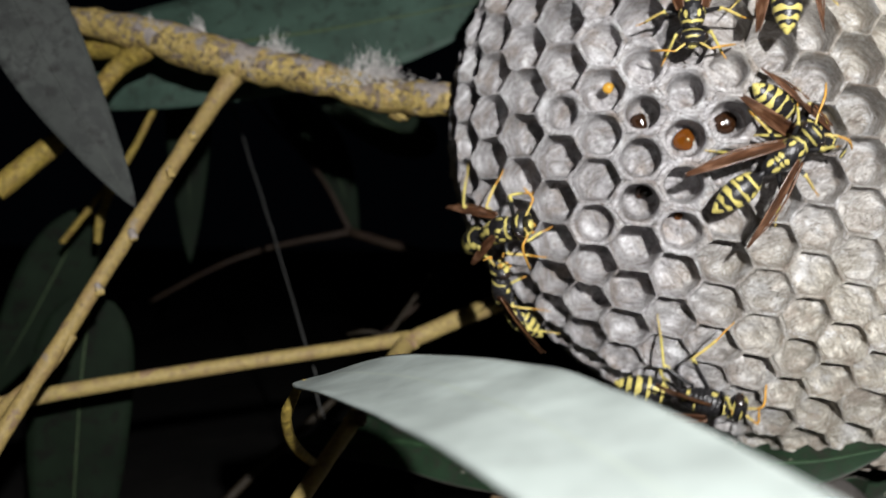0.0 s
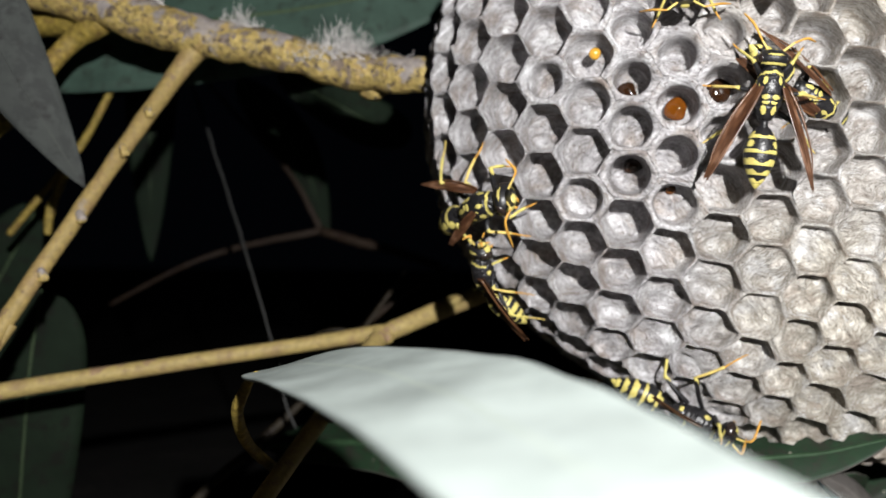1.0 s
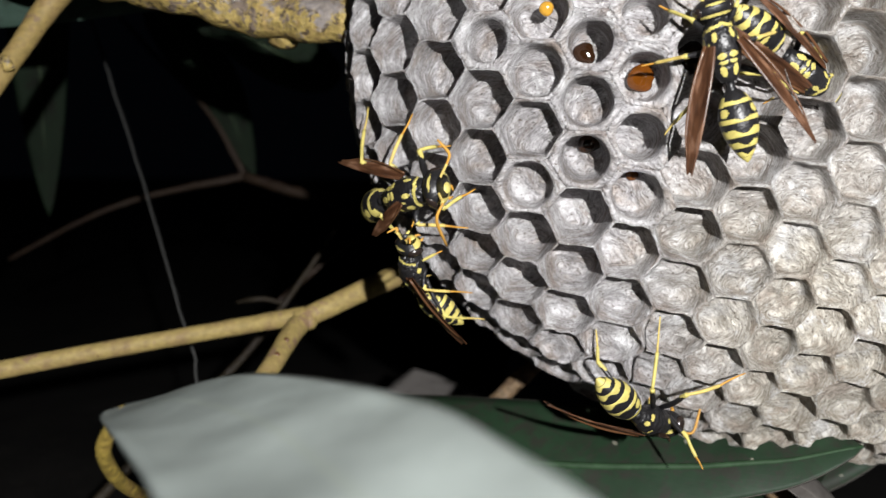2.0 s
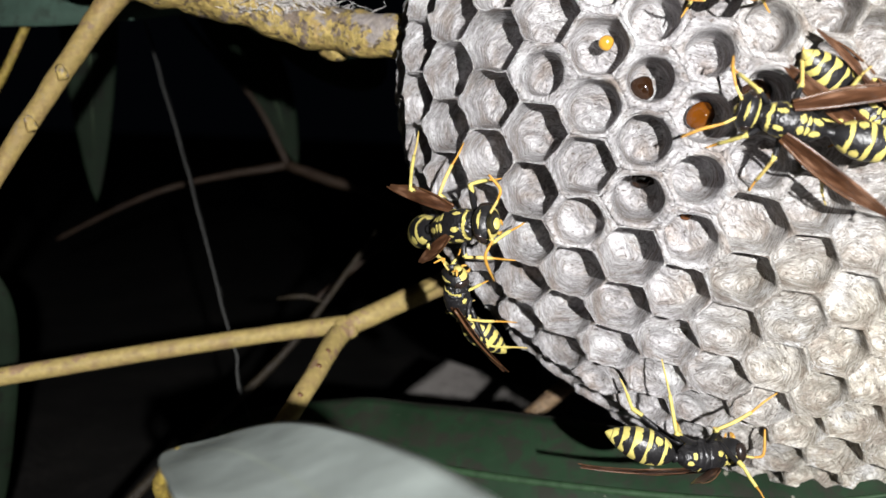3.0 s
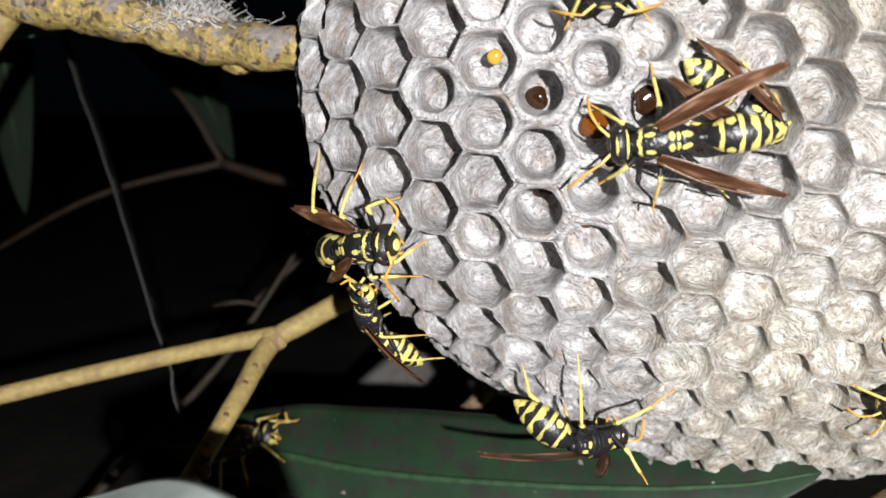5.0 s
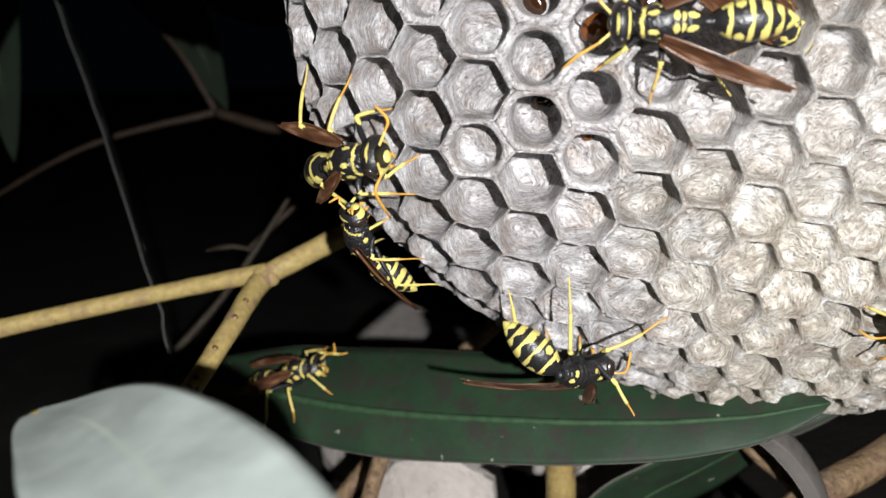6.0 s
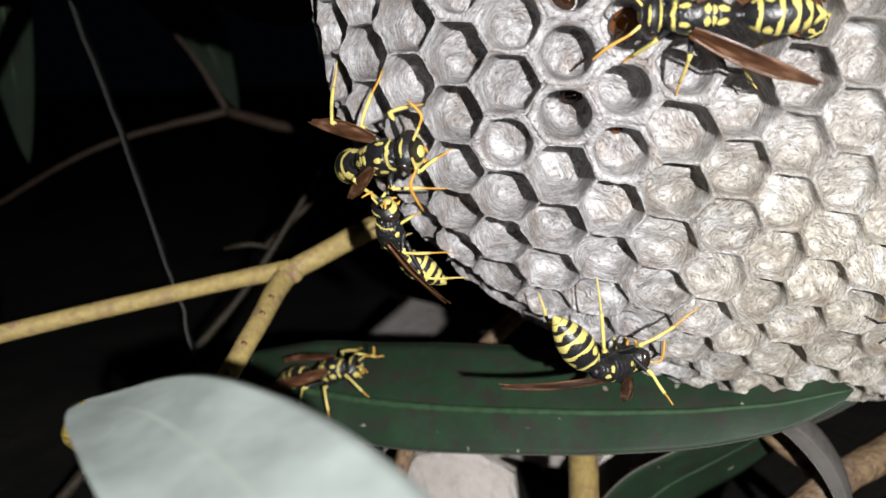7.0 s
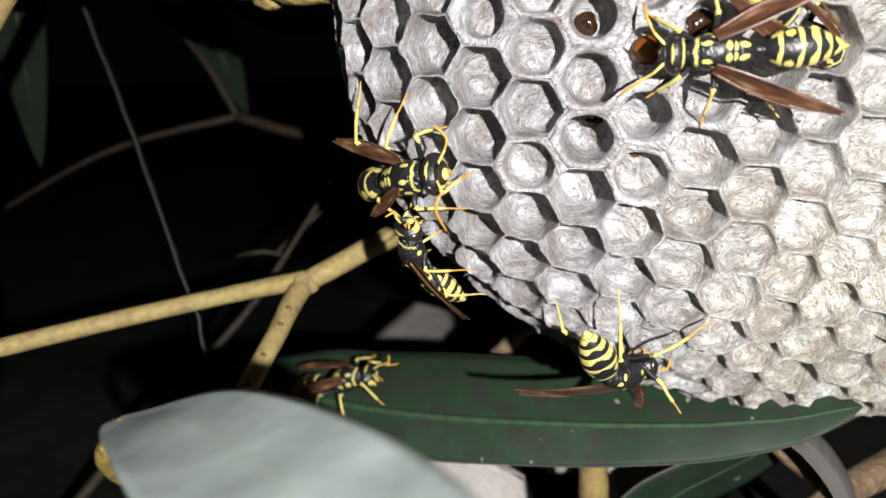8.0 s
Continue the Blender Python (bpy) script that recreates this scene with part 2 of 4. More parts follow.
PALELEAF = make_leaf("pale_leaf_face", (0.335, 0.378, 0.358), (0.35, 0.395, 0.35), (0.38, 0.41, 0.397), 0.6, 0.25, ribs=0.02, blotch=0.10)
DARKLEAF = make_leaf("dark_leaf_face", (0.0135, 0.031, 0.0155), (0.026, 0.048, 0.024), (0.030, 0.028, 0.022), 0.55, 0.2, ribs=0.03, blotch=0.35, edge=(0.085, 0.078, 0.07), mottle=(0.022, 0.021, 0.017))
RIBGREEN = make_plain("dark_green_midrib", (0.024, 0.052, 0.024), 0.6, 0.2)
RIBPALE = make_plain("pale_green_midrib", (0.395, 0.455, 0.41), 0.6, 0.25)
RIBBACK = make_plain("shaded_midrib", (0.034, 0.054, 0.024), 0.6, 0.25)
GREYLEAF = make_leaf("grey_leaf_underside", (0.040, 0.044, 0.041), (0.048, 0.053, 0.046), (0.030, 0.029, 0.029), 0.75, 0.15, ribs=0.0, blotch=0.8, mottle=(0.026, 0.028, 0.027), specks=False)
# leaves behind the branch: their shade is put into this near-black colour
BACKLEAF = make_leaf("leaf_face_with_painted_shade", (0.006, 0.0115, 0.006), (0.011, 0.018, 0.009), (0.009, 0.008, 0.0065), 0.75, 0.10, ribs=0.02, blotch=0.7)
# lit, bluish-green copy of the back leaf: brighter light put into its colour
BROADLEAF = make_leaf("bluish_green_leaf_face_lit", (0.034, 0.060, 0.046), (0.05, 0.078, 0.05), (0.026, 0.034, 0.026), 0.65, 0.2, ribs=0.02, blotch=0.6)
# edge-on leaf: unlit face and light-catching rim are painted into the colour
EDGELEAF = make_leaf("leaf_painted_shade_lit_rim", (0.016, 0.018, 0.017), (0.02, 0.022, 0.02), (0.012, 0.012, 0.012), 0.75, 0.1, ribs=0.0, edge=(0.06, 0.06, 0.058))
DEADLEAF = make_leaf("dead_leaf_face", (0.085, 0.078, 0.072), (0.12, 0.11, 0.10), (0.06, 0.05, 0.042), 0.75, 0.2, edge=(0.30, 0.285, 0.26))
BLACK = make_plain("black_shell", (0.012, 0.0115, 0.0125), 0.38, 0.5, relief=0.00012, strength=0.6)
YELLOW = make_plain("yellow_shell", (0.52, 0.445, 0.13), 0.45, 0.35, vary=0.22)
ORANGE = make_plain("orange_shell", (0.50, 0.26, 0.045), 0.45, 0.35)
STRAW = make_plain("straw_yellow_shell", (0.56, 0.43, 0.13), 0.45, 0.35)
EYE_DARK = make_plain("compound_eye", (0.02, 0.014, 0.012), 0.22, 0.6)
BROWN = make_plain("brown_shell", (0.10, 0.045, 0.02), 0.35, 0.5)
WING = make_wing()
# soil colour is near black: the darkness beyond the torch is put into it
SOIL = make_soil("night_dimmed_soil", (0.004, 0.0035, 0.003), (0.009, 0.008, 0.007), (0.02, 0.017, 0.015))
SILK = make_plain("white_silk_fluff", (0.50, 0.475, 0.46), 0.9, 0.1, vary=0.4)
AMBER = make_glassy("amber_liquid", (0.10, 0.030, 0.003), 0.06)
GOLD = make_glassy("golden_drop", (0.45, 0.24, 0.03), 0.12)
LIQUOR = make_glassy("dark_brown_liquid", (0.020, 0.008, 0.003), 0.06)
# dim copy of the pale stone: the weaker light is put into its colour
DIMSTONE = make_soil("dimmed_stone", (0.08, 0.073, 0.070), (0.14, 0.13, 0.123), (0.20, 0.188, 0.18))
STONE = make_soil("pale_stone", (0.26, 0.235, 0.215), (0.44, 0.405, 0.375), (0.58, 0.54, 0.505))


# ---- building helpers ----
def mesh_of(name, verts, faces, mats, index=None, smooth=True, uvs=None):
    me = bpy.data.meshes.new(name)
    me.from_pydata([tuple(v) for v in verts], [], faces)
    for m in mats:
        me.materials.append(m)
    if index is not None:
        me.polygons.foreach_set("material_index", index)
    if smooth:
        me.polygons.foreach_set("use_smooth", [True] * len(me.polygons))
    if uvs is not None:
        layer = me.uv_layers.new(name="UVMap")
        for loop in me.loops:
            layer.data[loop.index].uv = uvs[loop.vertex_index]
    me.update()
    return me


def part(name, me, parent, label="", at=None):
    ob = new(name, me)
    ob.parent = parent
    if at is not None:
        ob.matrix_basis = at
    if label:
        ob["label"] = label
    return ob


def spline(points, n):
    """n + 1 places along a smooth line through the points."""
    pts = [Vector(p) for p in points]
    pts = [pts[0] * 2 - pts[1]] + pts + [pts[-1] * 2 - pts[-2]]
    out, spans = [], len(pts) - 3
    for k in range(n + 1):
        f = min(k / n * spans, spans - 1e-6)
        i = int(f)
        u = f - i
        a, b, c, d = pts[i:i + 4]
        out.append(0.5 * ((2 * b) + (c - a) * u + (2 * a - 5 * b + 4 * c - d) * u * u + (3 * b - a - 3 * c + d) * u ** 3))
    return out


def tube_data(points, radii, n=24, sides=10, rough=0.0, grain=300.0, seed=0.0, flat=1.0):
    """Verts and faces of a closed, tapered, uneven tube along a smooth line."""
    line = spline(points, n)
    verts, faces = [], []
    up = Vector((0.13, 0.2, 1.0))
    for k, p in enumerate(line):
        tangent = (line[min(k + 1, n)] - line[max(k - 1, 0)]).normalized()
        sidev = tangent.cross(up)
        if sidev.length < 1e-3:
            sidev = tangent.cross(Vector((1, 0, 0)))
        sidev.normalize()
        upv = sidev.cross(tangent)
        f = k / n * (len(radii) - 1)
        i = min(int(f), len(radii) - 2)
        r = radii[i] + (radii[i + 1] - radii[i]) * (f - i)
        for s in range(sides):
            a = 2 * math.pi * s / sides
            d = sidev * math.cos(a) + upv * math.sin(a) * flat
            q = p + d * r
            if rough:
                q = p + d * r * (1 + rough * noise.noise(q * grain + Vector((seed, 0, 0))))
            verts.append(q)
    for k in range(n):
        for s in range(sides):
            a, b = k * sides + s, k * sides + (s + 1) % sides
            faces.append((a, b, b + sides, a + sides))
    for k in (0, n):
        verts.append(line[k])
        c = len(verts) - 1
        for s in range(sides):
            a, b = k * sides + s, k * sides + (s + 1) % sides
            faces.append((b, a, c) if k == 0 else (a, b, c))
    return verts, faces


def shifted(faces, by):
    return [tuple(i + by for i in f) for f in faces]


def ball_data(centre, radii, nu=16, nv=10, wobble=0.0, grain=900.0):
    verts, faces = [], []
    c = Vector(centre)
    for j in range(nv + 1):
        th = math.pi * j / nv
        for i in range(nu):
            ph = 2 * math.pi * i / nu
            d = Vector((math.cos(th), math.sin(th) * math.cos(ph), math.sin(th) * math.sin(ph)))
            q = Vector((d.x * radii[0], d.y * radii[1], d.z * radii[2]))
            if wobble:
                q *= 1 + wobble * noise.noise((c + q) * grain)
            verts.append(c + q)
    for j in range(nv):
        for i in range(nu):
            a, b = j * nu + i, j * nu + (i + 1) % nu
            faces.append((a, b, b + nu, a + nu))
    return verts, faces


# ---- ground: one sheet, fine near the nest and coarse to the horizon ----
def build_ground():
    steps = [0.0]
    d = 0.006
    while steps[-1] < 120:
        steps.append(steps[-1] + d)
        if steps[-1] > 0.18:
            d *= 1.35
    axis = [-s for s in reversed(steps[1:])] + steps
    verts, faces = [], []
    n = len(axis)
    for y in axis:
        for x in axis:
            p = Vector((x + 0.03, y + 0.2, 0))
            amp = 0.0035 if abs(x) < 0.3 and abs(y) < 0.3 else 0.02
            z = amp * noise.noise(p * 28) + 0.0012 * noise.noise(p * 160)
            verts.append((p.x, p.y, z))
    for j in range(n - 1):
        for i in range(n - 1):
            a = j * n + i
            faces.append((a, a + 1, a + n + 1, a + n))
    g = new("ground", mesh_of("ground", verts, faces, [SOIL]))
    tagged(g, "dry soil under the shrub, night darkness put into its colour", "ground", kind="structure")
    return g


ground = build_ground()


# ---- the paper nest ----
NEST_MID = Vector((0.0694, 0.1184, 0.0941))
NEST_RAD = (0.0691, 0.0269, 0.0526)
SPAN = 0.055
LAT = [(-50.956, -11.318), (-0.298, -6.340), (-0.083, 0.055), (5.768, -3.495), (0.001, 0.069), (-0.021, -0.035)]
_psi = np.linspace(0, math.pi / 2, 400)
_ds = np.sqrt((SPAN * np.cos(_psi)) ** 2 + (NEST_RAD[1] * np.sin(_psi)) ** 2)
_arc = np.concatenate([[0], np.cumsum((_ds[1:] + _ds[:-1]) / 2 * np.diff(_psi))]) / SPAN
RIM = float(_arc[-1])


def nest_uv(i, j):
    """Lattice place (column, row) to the unrolled face of the comb, in metres."""
    a, b = min(8.0, max(-6.0, i)), min(5.0, max(-6.0, j))
    da, db = i - a, j - b
    terms = (1, b + db, b * b + 2 * b * db, a + da, a * b + a * db + b * da, a * a + 2 * a * da)
    return Vector((sum(c[0] * k for c, k in zip(LAT, terms)), sum(c[1] * k for c, k in zip(LAT, terms)))) / 1000


def nest_point(uv):
    """Place and outward direction on the domed face."""
    nx, nz = uv.x / NEST_RAD[0], uv.y / NEST_RAD[2]
    s = math.hypot(nx, nz) + 1e-9
    psi = float(np.interp(s, _arc, _psi))
    over = max(0.0, s - RIM) * SPAN
    sx, sz = nx / s, nz / s
    p = NEST_MID + Vector((NEST_RAD[0] * math.sin(psi) * sx, -NEST_RAD[1] * math.cos(psi) + over, NEST_RAD[2] * math.sin(psi) * sz))
    d = p - NEST_MID
    sag = min(1.0, max(0.0, (s / RIM - 0.60) / 0.40)) * max(0.0, -sz) * min(1.0, max(0.0, (sx + 0.75) / 0.5))
    p = p - Vector((0.0004 * min(1.0, max(0.0, (s / RIM - 0.60) / 0.40)) * max(0.0, -sx), 0, 0.0022 * sag))
    nrm = Vector((d.x / NEST_RAD[0] ** 2, (d.y - over) / NEST_RAD[1] ** 2, d.z / NEST_RAD[2] ** 2)).normalized()
    axis = (nrm * 0.8 + Vector((0, -1, 0)) * 0.2).normalized()
    return p, axis, s


CORNERS = [(1 / 3, 1 / 3), (-1 / 3, 2 / 3), (-2 / 3, 1 / 3), (-1 / 3, -1 / 3), (1 / 3, -2 / 3), (2 / 3, -1 / 3)]
AROUND = [(1, 0), (0, 1), (-1, 1), (-1, 0), (0, -1), (1, -1)]
# cells that were built a little off the lattice, in mm
NUDGE = {(4, 2): (0.9, -1.0), (6, 2): (-0.5, 1.0), (0, -2): (0.7, -1.0), (6, 0): (-0.6, 0.9), (4, 0): (0.8, -0.6), (6, 1): (-0.9, 0.5), (3, -1): (0.5, -0.8),
         (3, 2): (0.8, -0.4), (2, -1): (-0.5, 0.8), (1, 1): (0.3, 0.8), (-1, 1): (-0.6, -0.6), (0, 3): (-0.5, 0.7), (4, 1): (0.3, -0.8), (-3, -2): (-0.6, 0.5),
         (3, 1): (-0.7, -0.3), (0, 0): (-0.7, 0.2), (-1, 3): (0.5, 0.5), (1, -2): (-0.4, 0.6), (3, -2): (0.0, -0.7), (1, 0): (0.1, 0.6), (2, 1): (-0.5, 0.4),
         (1, 2): (0.2, -0.6)}
# cells whose look stands out: floor depth in mm, roundness of the mouth, wall in mm
SPECIAL = {(-1, -1): (3.4, 0.95, 0.75), (1, -2): (6.2, 0.85, 0.7), (2, -2): (5.2, 0.7, 0.6), (2, -3): (5.6, 0.8, 0.75), (3, -3): (6.0, 0.7, 0.7),
           (0, -2): (4.4, 0.4, 0.2), (0, -1): (3.8, 0.6, 0.25), (1, -1): (4.2, 0.7, 0.5), (1, 0): (6.0, 0.75, 0.5), (2, -1): (6.5, 0.8, 0.6),
           (3, -4): (5.0, 0.7, 0.6), (1, -3): (4.8, 0.7, 0.5), (0, 0): (3.2, 0.3, 0.2), (2, 0): (3.6, 0.7, 0.5), (0, 1): (3.2, 0.8, 0.45), (4, -4): (3.0, 0.6, 0.5), (3, -2): (4.0, 0.6, 0.5), (0, -3): (3.2, 0.6, 0.5)}


def cell_uv(i, j):
    n = NUDGE.get((i, j), (0.0, 0.0))
    return nest_uv(i, j) + Vector(n) / 1000


def corner_uv(i, j, k):
    a, b = AROUND[k], AROUND[(k + 1) % 6]
    n = [Vector(NUDGE.get((i + d, j + e), (0.0, 0.0))) for d, e in ((0, 0), a, b)]
    return nest_uv(i + CORNERS[k][0], j + CORNERS[k][1]) + (n[0] + n[1] + n[2]) / 3000


def cell_data(i, j):
    """One paper cell: outer wall, a lip shared with its neighbours, a funnel of an inner wall and a fibrous floor."""
    mid, axis0, s0 = nest_point(cell_uv(i, j))
    rnd = random.Random(i * 131 + j * 17 + 5)
    # cells are deepest on the older, outer side and shallow towards the growing lower rim
    shallow = min(1.0, max(0.0, (mid.x - 0.026) / 0.022 + (0.074 - mid.z) / 0.016))
    hem = min(1.0, max(0.0, (s0 / RIM - 0.80) / 0.15)) * (1.0 if mid.z < 0.070 else 0.0)
    full = rnd.uniform(4.2, 5.8) * (1 - shallow) + rnd.uniform(1.1, 2.1) * shallow
    depth, roundness, wall = SPECIAL.get((i, j), (full * (1 - hem) + 1.0 * hem, rnd.uniform(0.1, 0.4), rnd.uniform(0.05, 0.12) * (1 - shallow) + rnd.uniform(0.10, 0.20) * shallow))
    tilt = Vector((rnd.uniform(-0.14, 0.14), 0, rnd.uniform(-0.14, 0.14)))
    ring = []
    for k in range(6):
        a, b = corner_uv(i, j, k), corner_uv(i, j, (k + 1) % 6)
        for u in (0.0, 0.25, 0.5, 0.75):
            ring.append(a.lerp(b, u))
    rim = []
    for q in ring:
        p, ax, s = nest_point(q)
        jit = Vector((noise.noise(p * 900), noise.noise(p * 900 + Vector((9, 0, 0))), noise.noise(p * 900 + Vector((0, 9, 0)))))
        ragged = min(1.0, max(0.0, (s / RIM - 0.66) / 0.30))
        p = p + jit * (0.00024 + 0.00022 * ragged) + ax * 0.0002 * ragged * noise.noise(p * 520 + Vector((7, 1, 4))) + ax * (0.00055 * noise.noise(p * 330 + Vector((3, 3, 3))) + 0.00022 * noise.noise(p * 1500))
        rim.append((p, ax))
    n = len(rim)
    centre = sum((p for p, _ in rim), Vector()) / n
    radius = sum((p - centre).length for p, _ in rim) / n

    def layer(shrink, down, rounding, lean=0.0):
        out = []
        for p, ax in rim:
            d = p - centre
            flat = d - axis0 * d.dot(axis0)
            length = flat.length
            target = length + (radius * 0.93 - length) * rounding
            q = centre + axis0 * d.dot(axis0) * (1 - 0.5 * rounding) + flat * (max(0.00005, target - shrink * 0.001) / length)
            a = ax
            out.append(q - a * down * 0.001 - axis0 * flat.dot(tilt) * lean)
        return out
    back = 10.0 if s0 < 0.8 * RIM else 7.0
    w = wall
    slope = rnd.uniform(0.12, 0.38)
    rings = [layer(0.04, back, 0), layer(0.0, 0.05, 0.55 * hem), layer(0.35 * w, 0.0, roundness * 0.5), layer(w, 0.16, roundness),
             layer(w + slope * 0.35, depth * 0.32, min(1, roundness + 0.1), 0.3), layer(w + slope * 0.8, depth * 0.66, min(1, roundness + 0.25), 0.7),
             layer(w + slope + 0.10, depth * 0.95, min(1, roundness + 0.4), 1.0),
             layer(w + slope + 0.45, depth * 1.0, 0.7, 1.0), layer(w + slope + 1.4, depth * 1.01, 1.0, 1.0)]
    verts = [v - mid for r in rings for v in r]
    for k in range(4 * n, len(verts)):
        v = verts[k]
        verts[k] = v + axis0 * (0.00042 * noise.noise((v + mid) * 520) + 0.00016 * noise.noise((v + mid) * 2300))
    faces = []
    for r in range(len(rings) - 1):
        for s in range(n):
            a, b = r * n + s, r * n + (s + 1) % n
            faces.append((a, b, b + n, a + n))
    verts.append(sum((verts[(len(rings) - 1) * n + s] for s in range(n)), Vector()) / n)
    c = len(verts) - 1
    for s in range(n):
        faces.append(((len(rings) - 1) * n + s, (len(rings) - 1) * n + (s + 1) % n, c))
    return mid, verts, faces, axis0, depth, s0


nest = new("wasp_nest")
nest.location = NEST_MID
tagged(nest, "grey papery wasp comb of open hexagonal cells", "wasp nest")
CELLS = {}


def build_nest():
    rest_v, rest_f = [], []
    for i in range(-8, 26):
        for j in range(-26, 18):
            p, ax, s = nest_point(nest_uv(i, j))
            if s > RIM * (1.30 if nest_uv(i, j).y < 0 else 1.12):
                continue
            near = p.x < 0.083 and p.z < 0.128
            mid, verts, faces, axis0, depth, _ = cell_data(i, j)
            CELLS[(i, j)] = (mid, axis0, depth)
            if near:
                stand = axis0.to_track_quat("Z", "Y").to_matrix()
                flat = stand.transposed()
                part("cell", mesh_of("cell", [flat @ v for v in verts], faces, [PAPER]), nest, at=Matrix.Translation(mid - NEST_MID) @ stand.to_4x4())
            else:
                rest_f += shifted(faces, len(rest_v))
                rest_v += [v + mid - NEST_MID for v in verts]
    tagged(part("outer_cells", mesh_of("outer_cells", rest_v, rest_f, [PAPER]), nest), kind="stuff")
    # the closed back of the comb
    verts, faces, nu, nv = [], [], 48, 8
    for k in range(nv + 1):
        rho = 0.93 * k / nv
        for a in range(nu):
            an = 2 * math.pi * a / nu
            verts.append(Vector((NEST_RAD[0] * rho * math.cos(an), 0.0015 + 0.008 * (1 - rho ** 2), NEST_RAD[2] * rho * math.sin(an))))
    for k in range(nv):
        for a in range(nu):
            q, b = k * nu + a, k * nu + (a + 1) % nu
            faces.append((q, b, b + nu, q + nu))
    part("comb_back", mesh_of("comb_back", verts, faces, [PAPER]), nest)


build_nest()


def cell_blob(name, key, mat, radius, thick, up, off, label):
    """Something that lies inside a cell, seen through its mouth: radius, thickness and height over the floor in mm."""
    mid, axis, depth = CELLS[key]
    v, f = ball_data((mid.x * 9, 0, 0), (thick * 0.001, radius * 0.001, radius * 0.001), 22, 14, 0.22, 900.0)
    v = [p - Vector((mid.x * 9, 0, 0)) for p in v]
    ob = new(name, mesh_of(name, v, f, [mat]))
    turn = axis.to_track_quat("X", "Z").to_matrix().to_4x4()
    ob.matrix_world = Matrix.Translation(mid - axis * (depth - up) * 0.001 + Vector(off) * 0.001) @ turn
    tagged(ob, label, name.replace("_", " "))


cell_blob("amber_liquid_drop", (2, -2), AMBER, 1.5, 0.7, 0.4, (0.1, 0, 0.2), "amber liquid pooled in an open nest cell")
cell_blob("amber_liquid_drop", (2, 0), AMBER, 0.7, 0.5, 0.1, (-0.3, 0, 1.9), "small amber drop at the upper side of a nest cell")
cell_blob("golden_liquid_drop", (0, -2), GOLD, 0.74, 0.55, 2.8, (0.2, 0, 1.1), "small golden drop on a nest cell wall")
for key, radius, off in (((1, -2), 1.25, (-0.2, 0, -1.1)), ((3, -3), 1.6, (0.2, 0, 0.1)), ((1, 0), 1.3, (0.5, 0, 0.9))):
    cell_blob("brown_liquid_drop", key, LIQUOR, radius, 0.5, 0.15, off, "dark brown liquid in an open nest cell")


# ---- branches, stems and leaves ----
def limb(name, points, radii, mat, label, category="branch", n=40, sides=14, rough=0.14, grain=330.0, parent=None, seed=0.0):
    v, f = tube_data(points, radii, n, sides, rough, grain, seed)
    ob = new(name, mesh_of(name, v, f, [mat]))
    if parent is not None:
        ob.parent = parent
        if label:
            ob["label"] = label
    else:
        tagged(ob, label, category)
    return ob


def leaf_mesh(points, side, width, mat, fold=0.0, peak=0.75, blunt=0.75, n=34, m=10, wave=0.0, thick=0.00028, curl=0.0, narrow=1.0):
    """A lance-shaped blade with thickness: a midrib through the points, half widths along side, two halves folded about the midrib."""
    line = spline(points, n)
    side = Vector(side).normalized()
    top, uvs = [], []
    for k, p in enumerate(line):
        u = k / n
        tan = (line[min(k + 1, n)] - line[max(k - 1, 0)]).normalized()
        s = (side - tan * side.dot(tan)).normalized()
        nrm = s.cross(tan).normalized()
        w = max(0.00012, width * math.sin(math.pi * min(1, u) ** peak) ** blunt)
        for q in range(m + 1):
            a = 2 * q / m - 1
            wd = w * (narrow if a < 0 else 1.0)
            rise = fold * abs(a) * wd + curl * a * a * wd + wave * wd * math.sin(u * 17 + (2 if a > 0 else 0)) * a * a
            v = p + s * a * wd + nrm * rise
            v += nrm * 0.00035 * noise.noise(v * 130)
            top.append((v, nrm))
            uvs.append((q / m, u))
    verts = [v + nr * thick * 0.5 for v, nr in top] + [v - nr * thick * 0.5 for v, nr in top]
    cnt, row = len(top), m + 1
    faces = []
    for k in range(n):
        for q in range(m):
            a = k * row + q
            faces.append((a, a + 1, a + row + 1, a + row))
            faces.append((a + cnt, a + row + cnt, a + row + 1 + cnt, a + 1 + cnt))
        for q in (0, m):
            a = k * row + q
            faces.append((a, a + row, a + row + cnt, a + cnt) if q == 0 else (a, a + cnt, a + row + cnt, a + row))
    for k in (0, n):
        for q in range(m):
            a = k * row + q
            faces.append((a, a + cnt, a + 1 + cnt, a + 1) if k == 0 else (a, a + 1, a + 1 + cnt, a + cnt))
    return mesh_of("leaf_blade", verts, faces, [mat], uvs=uvs + uvs)


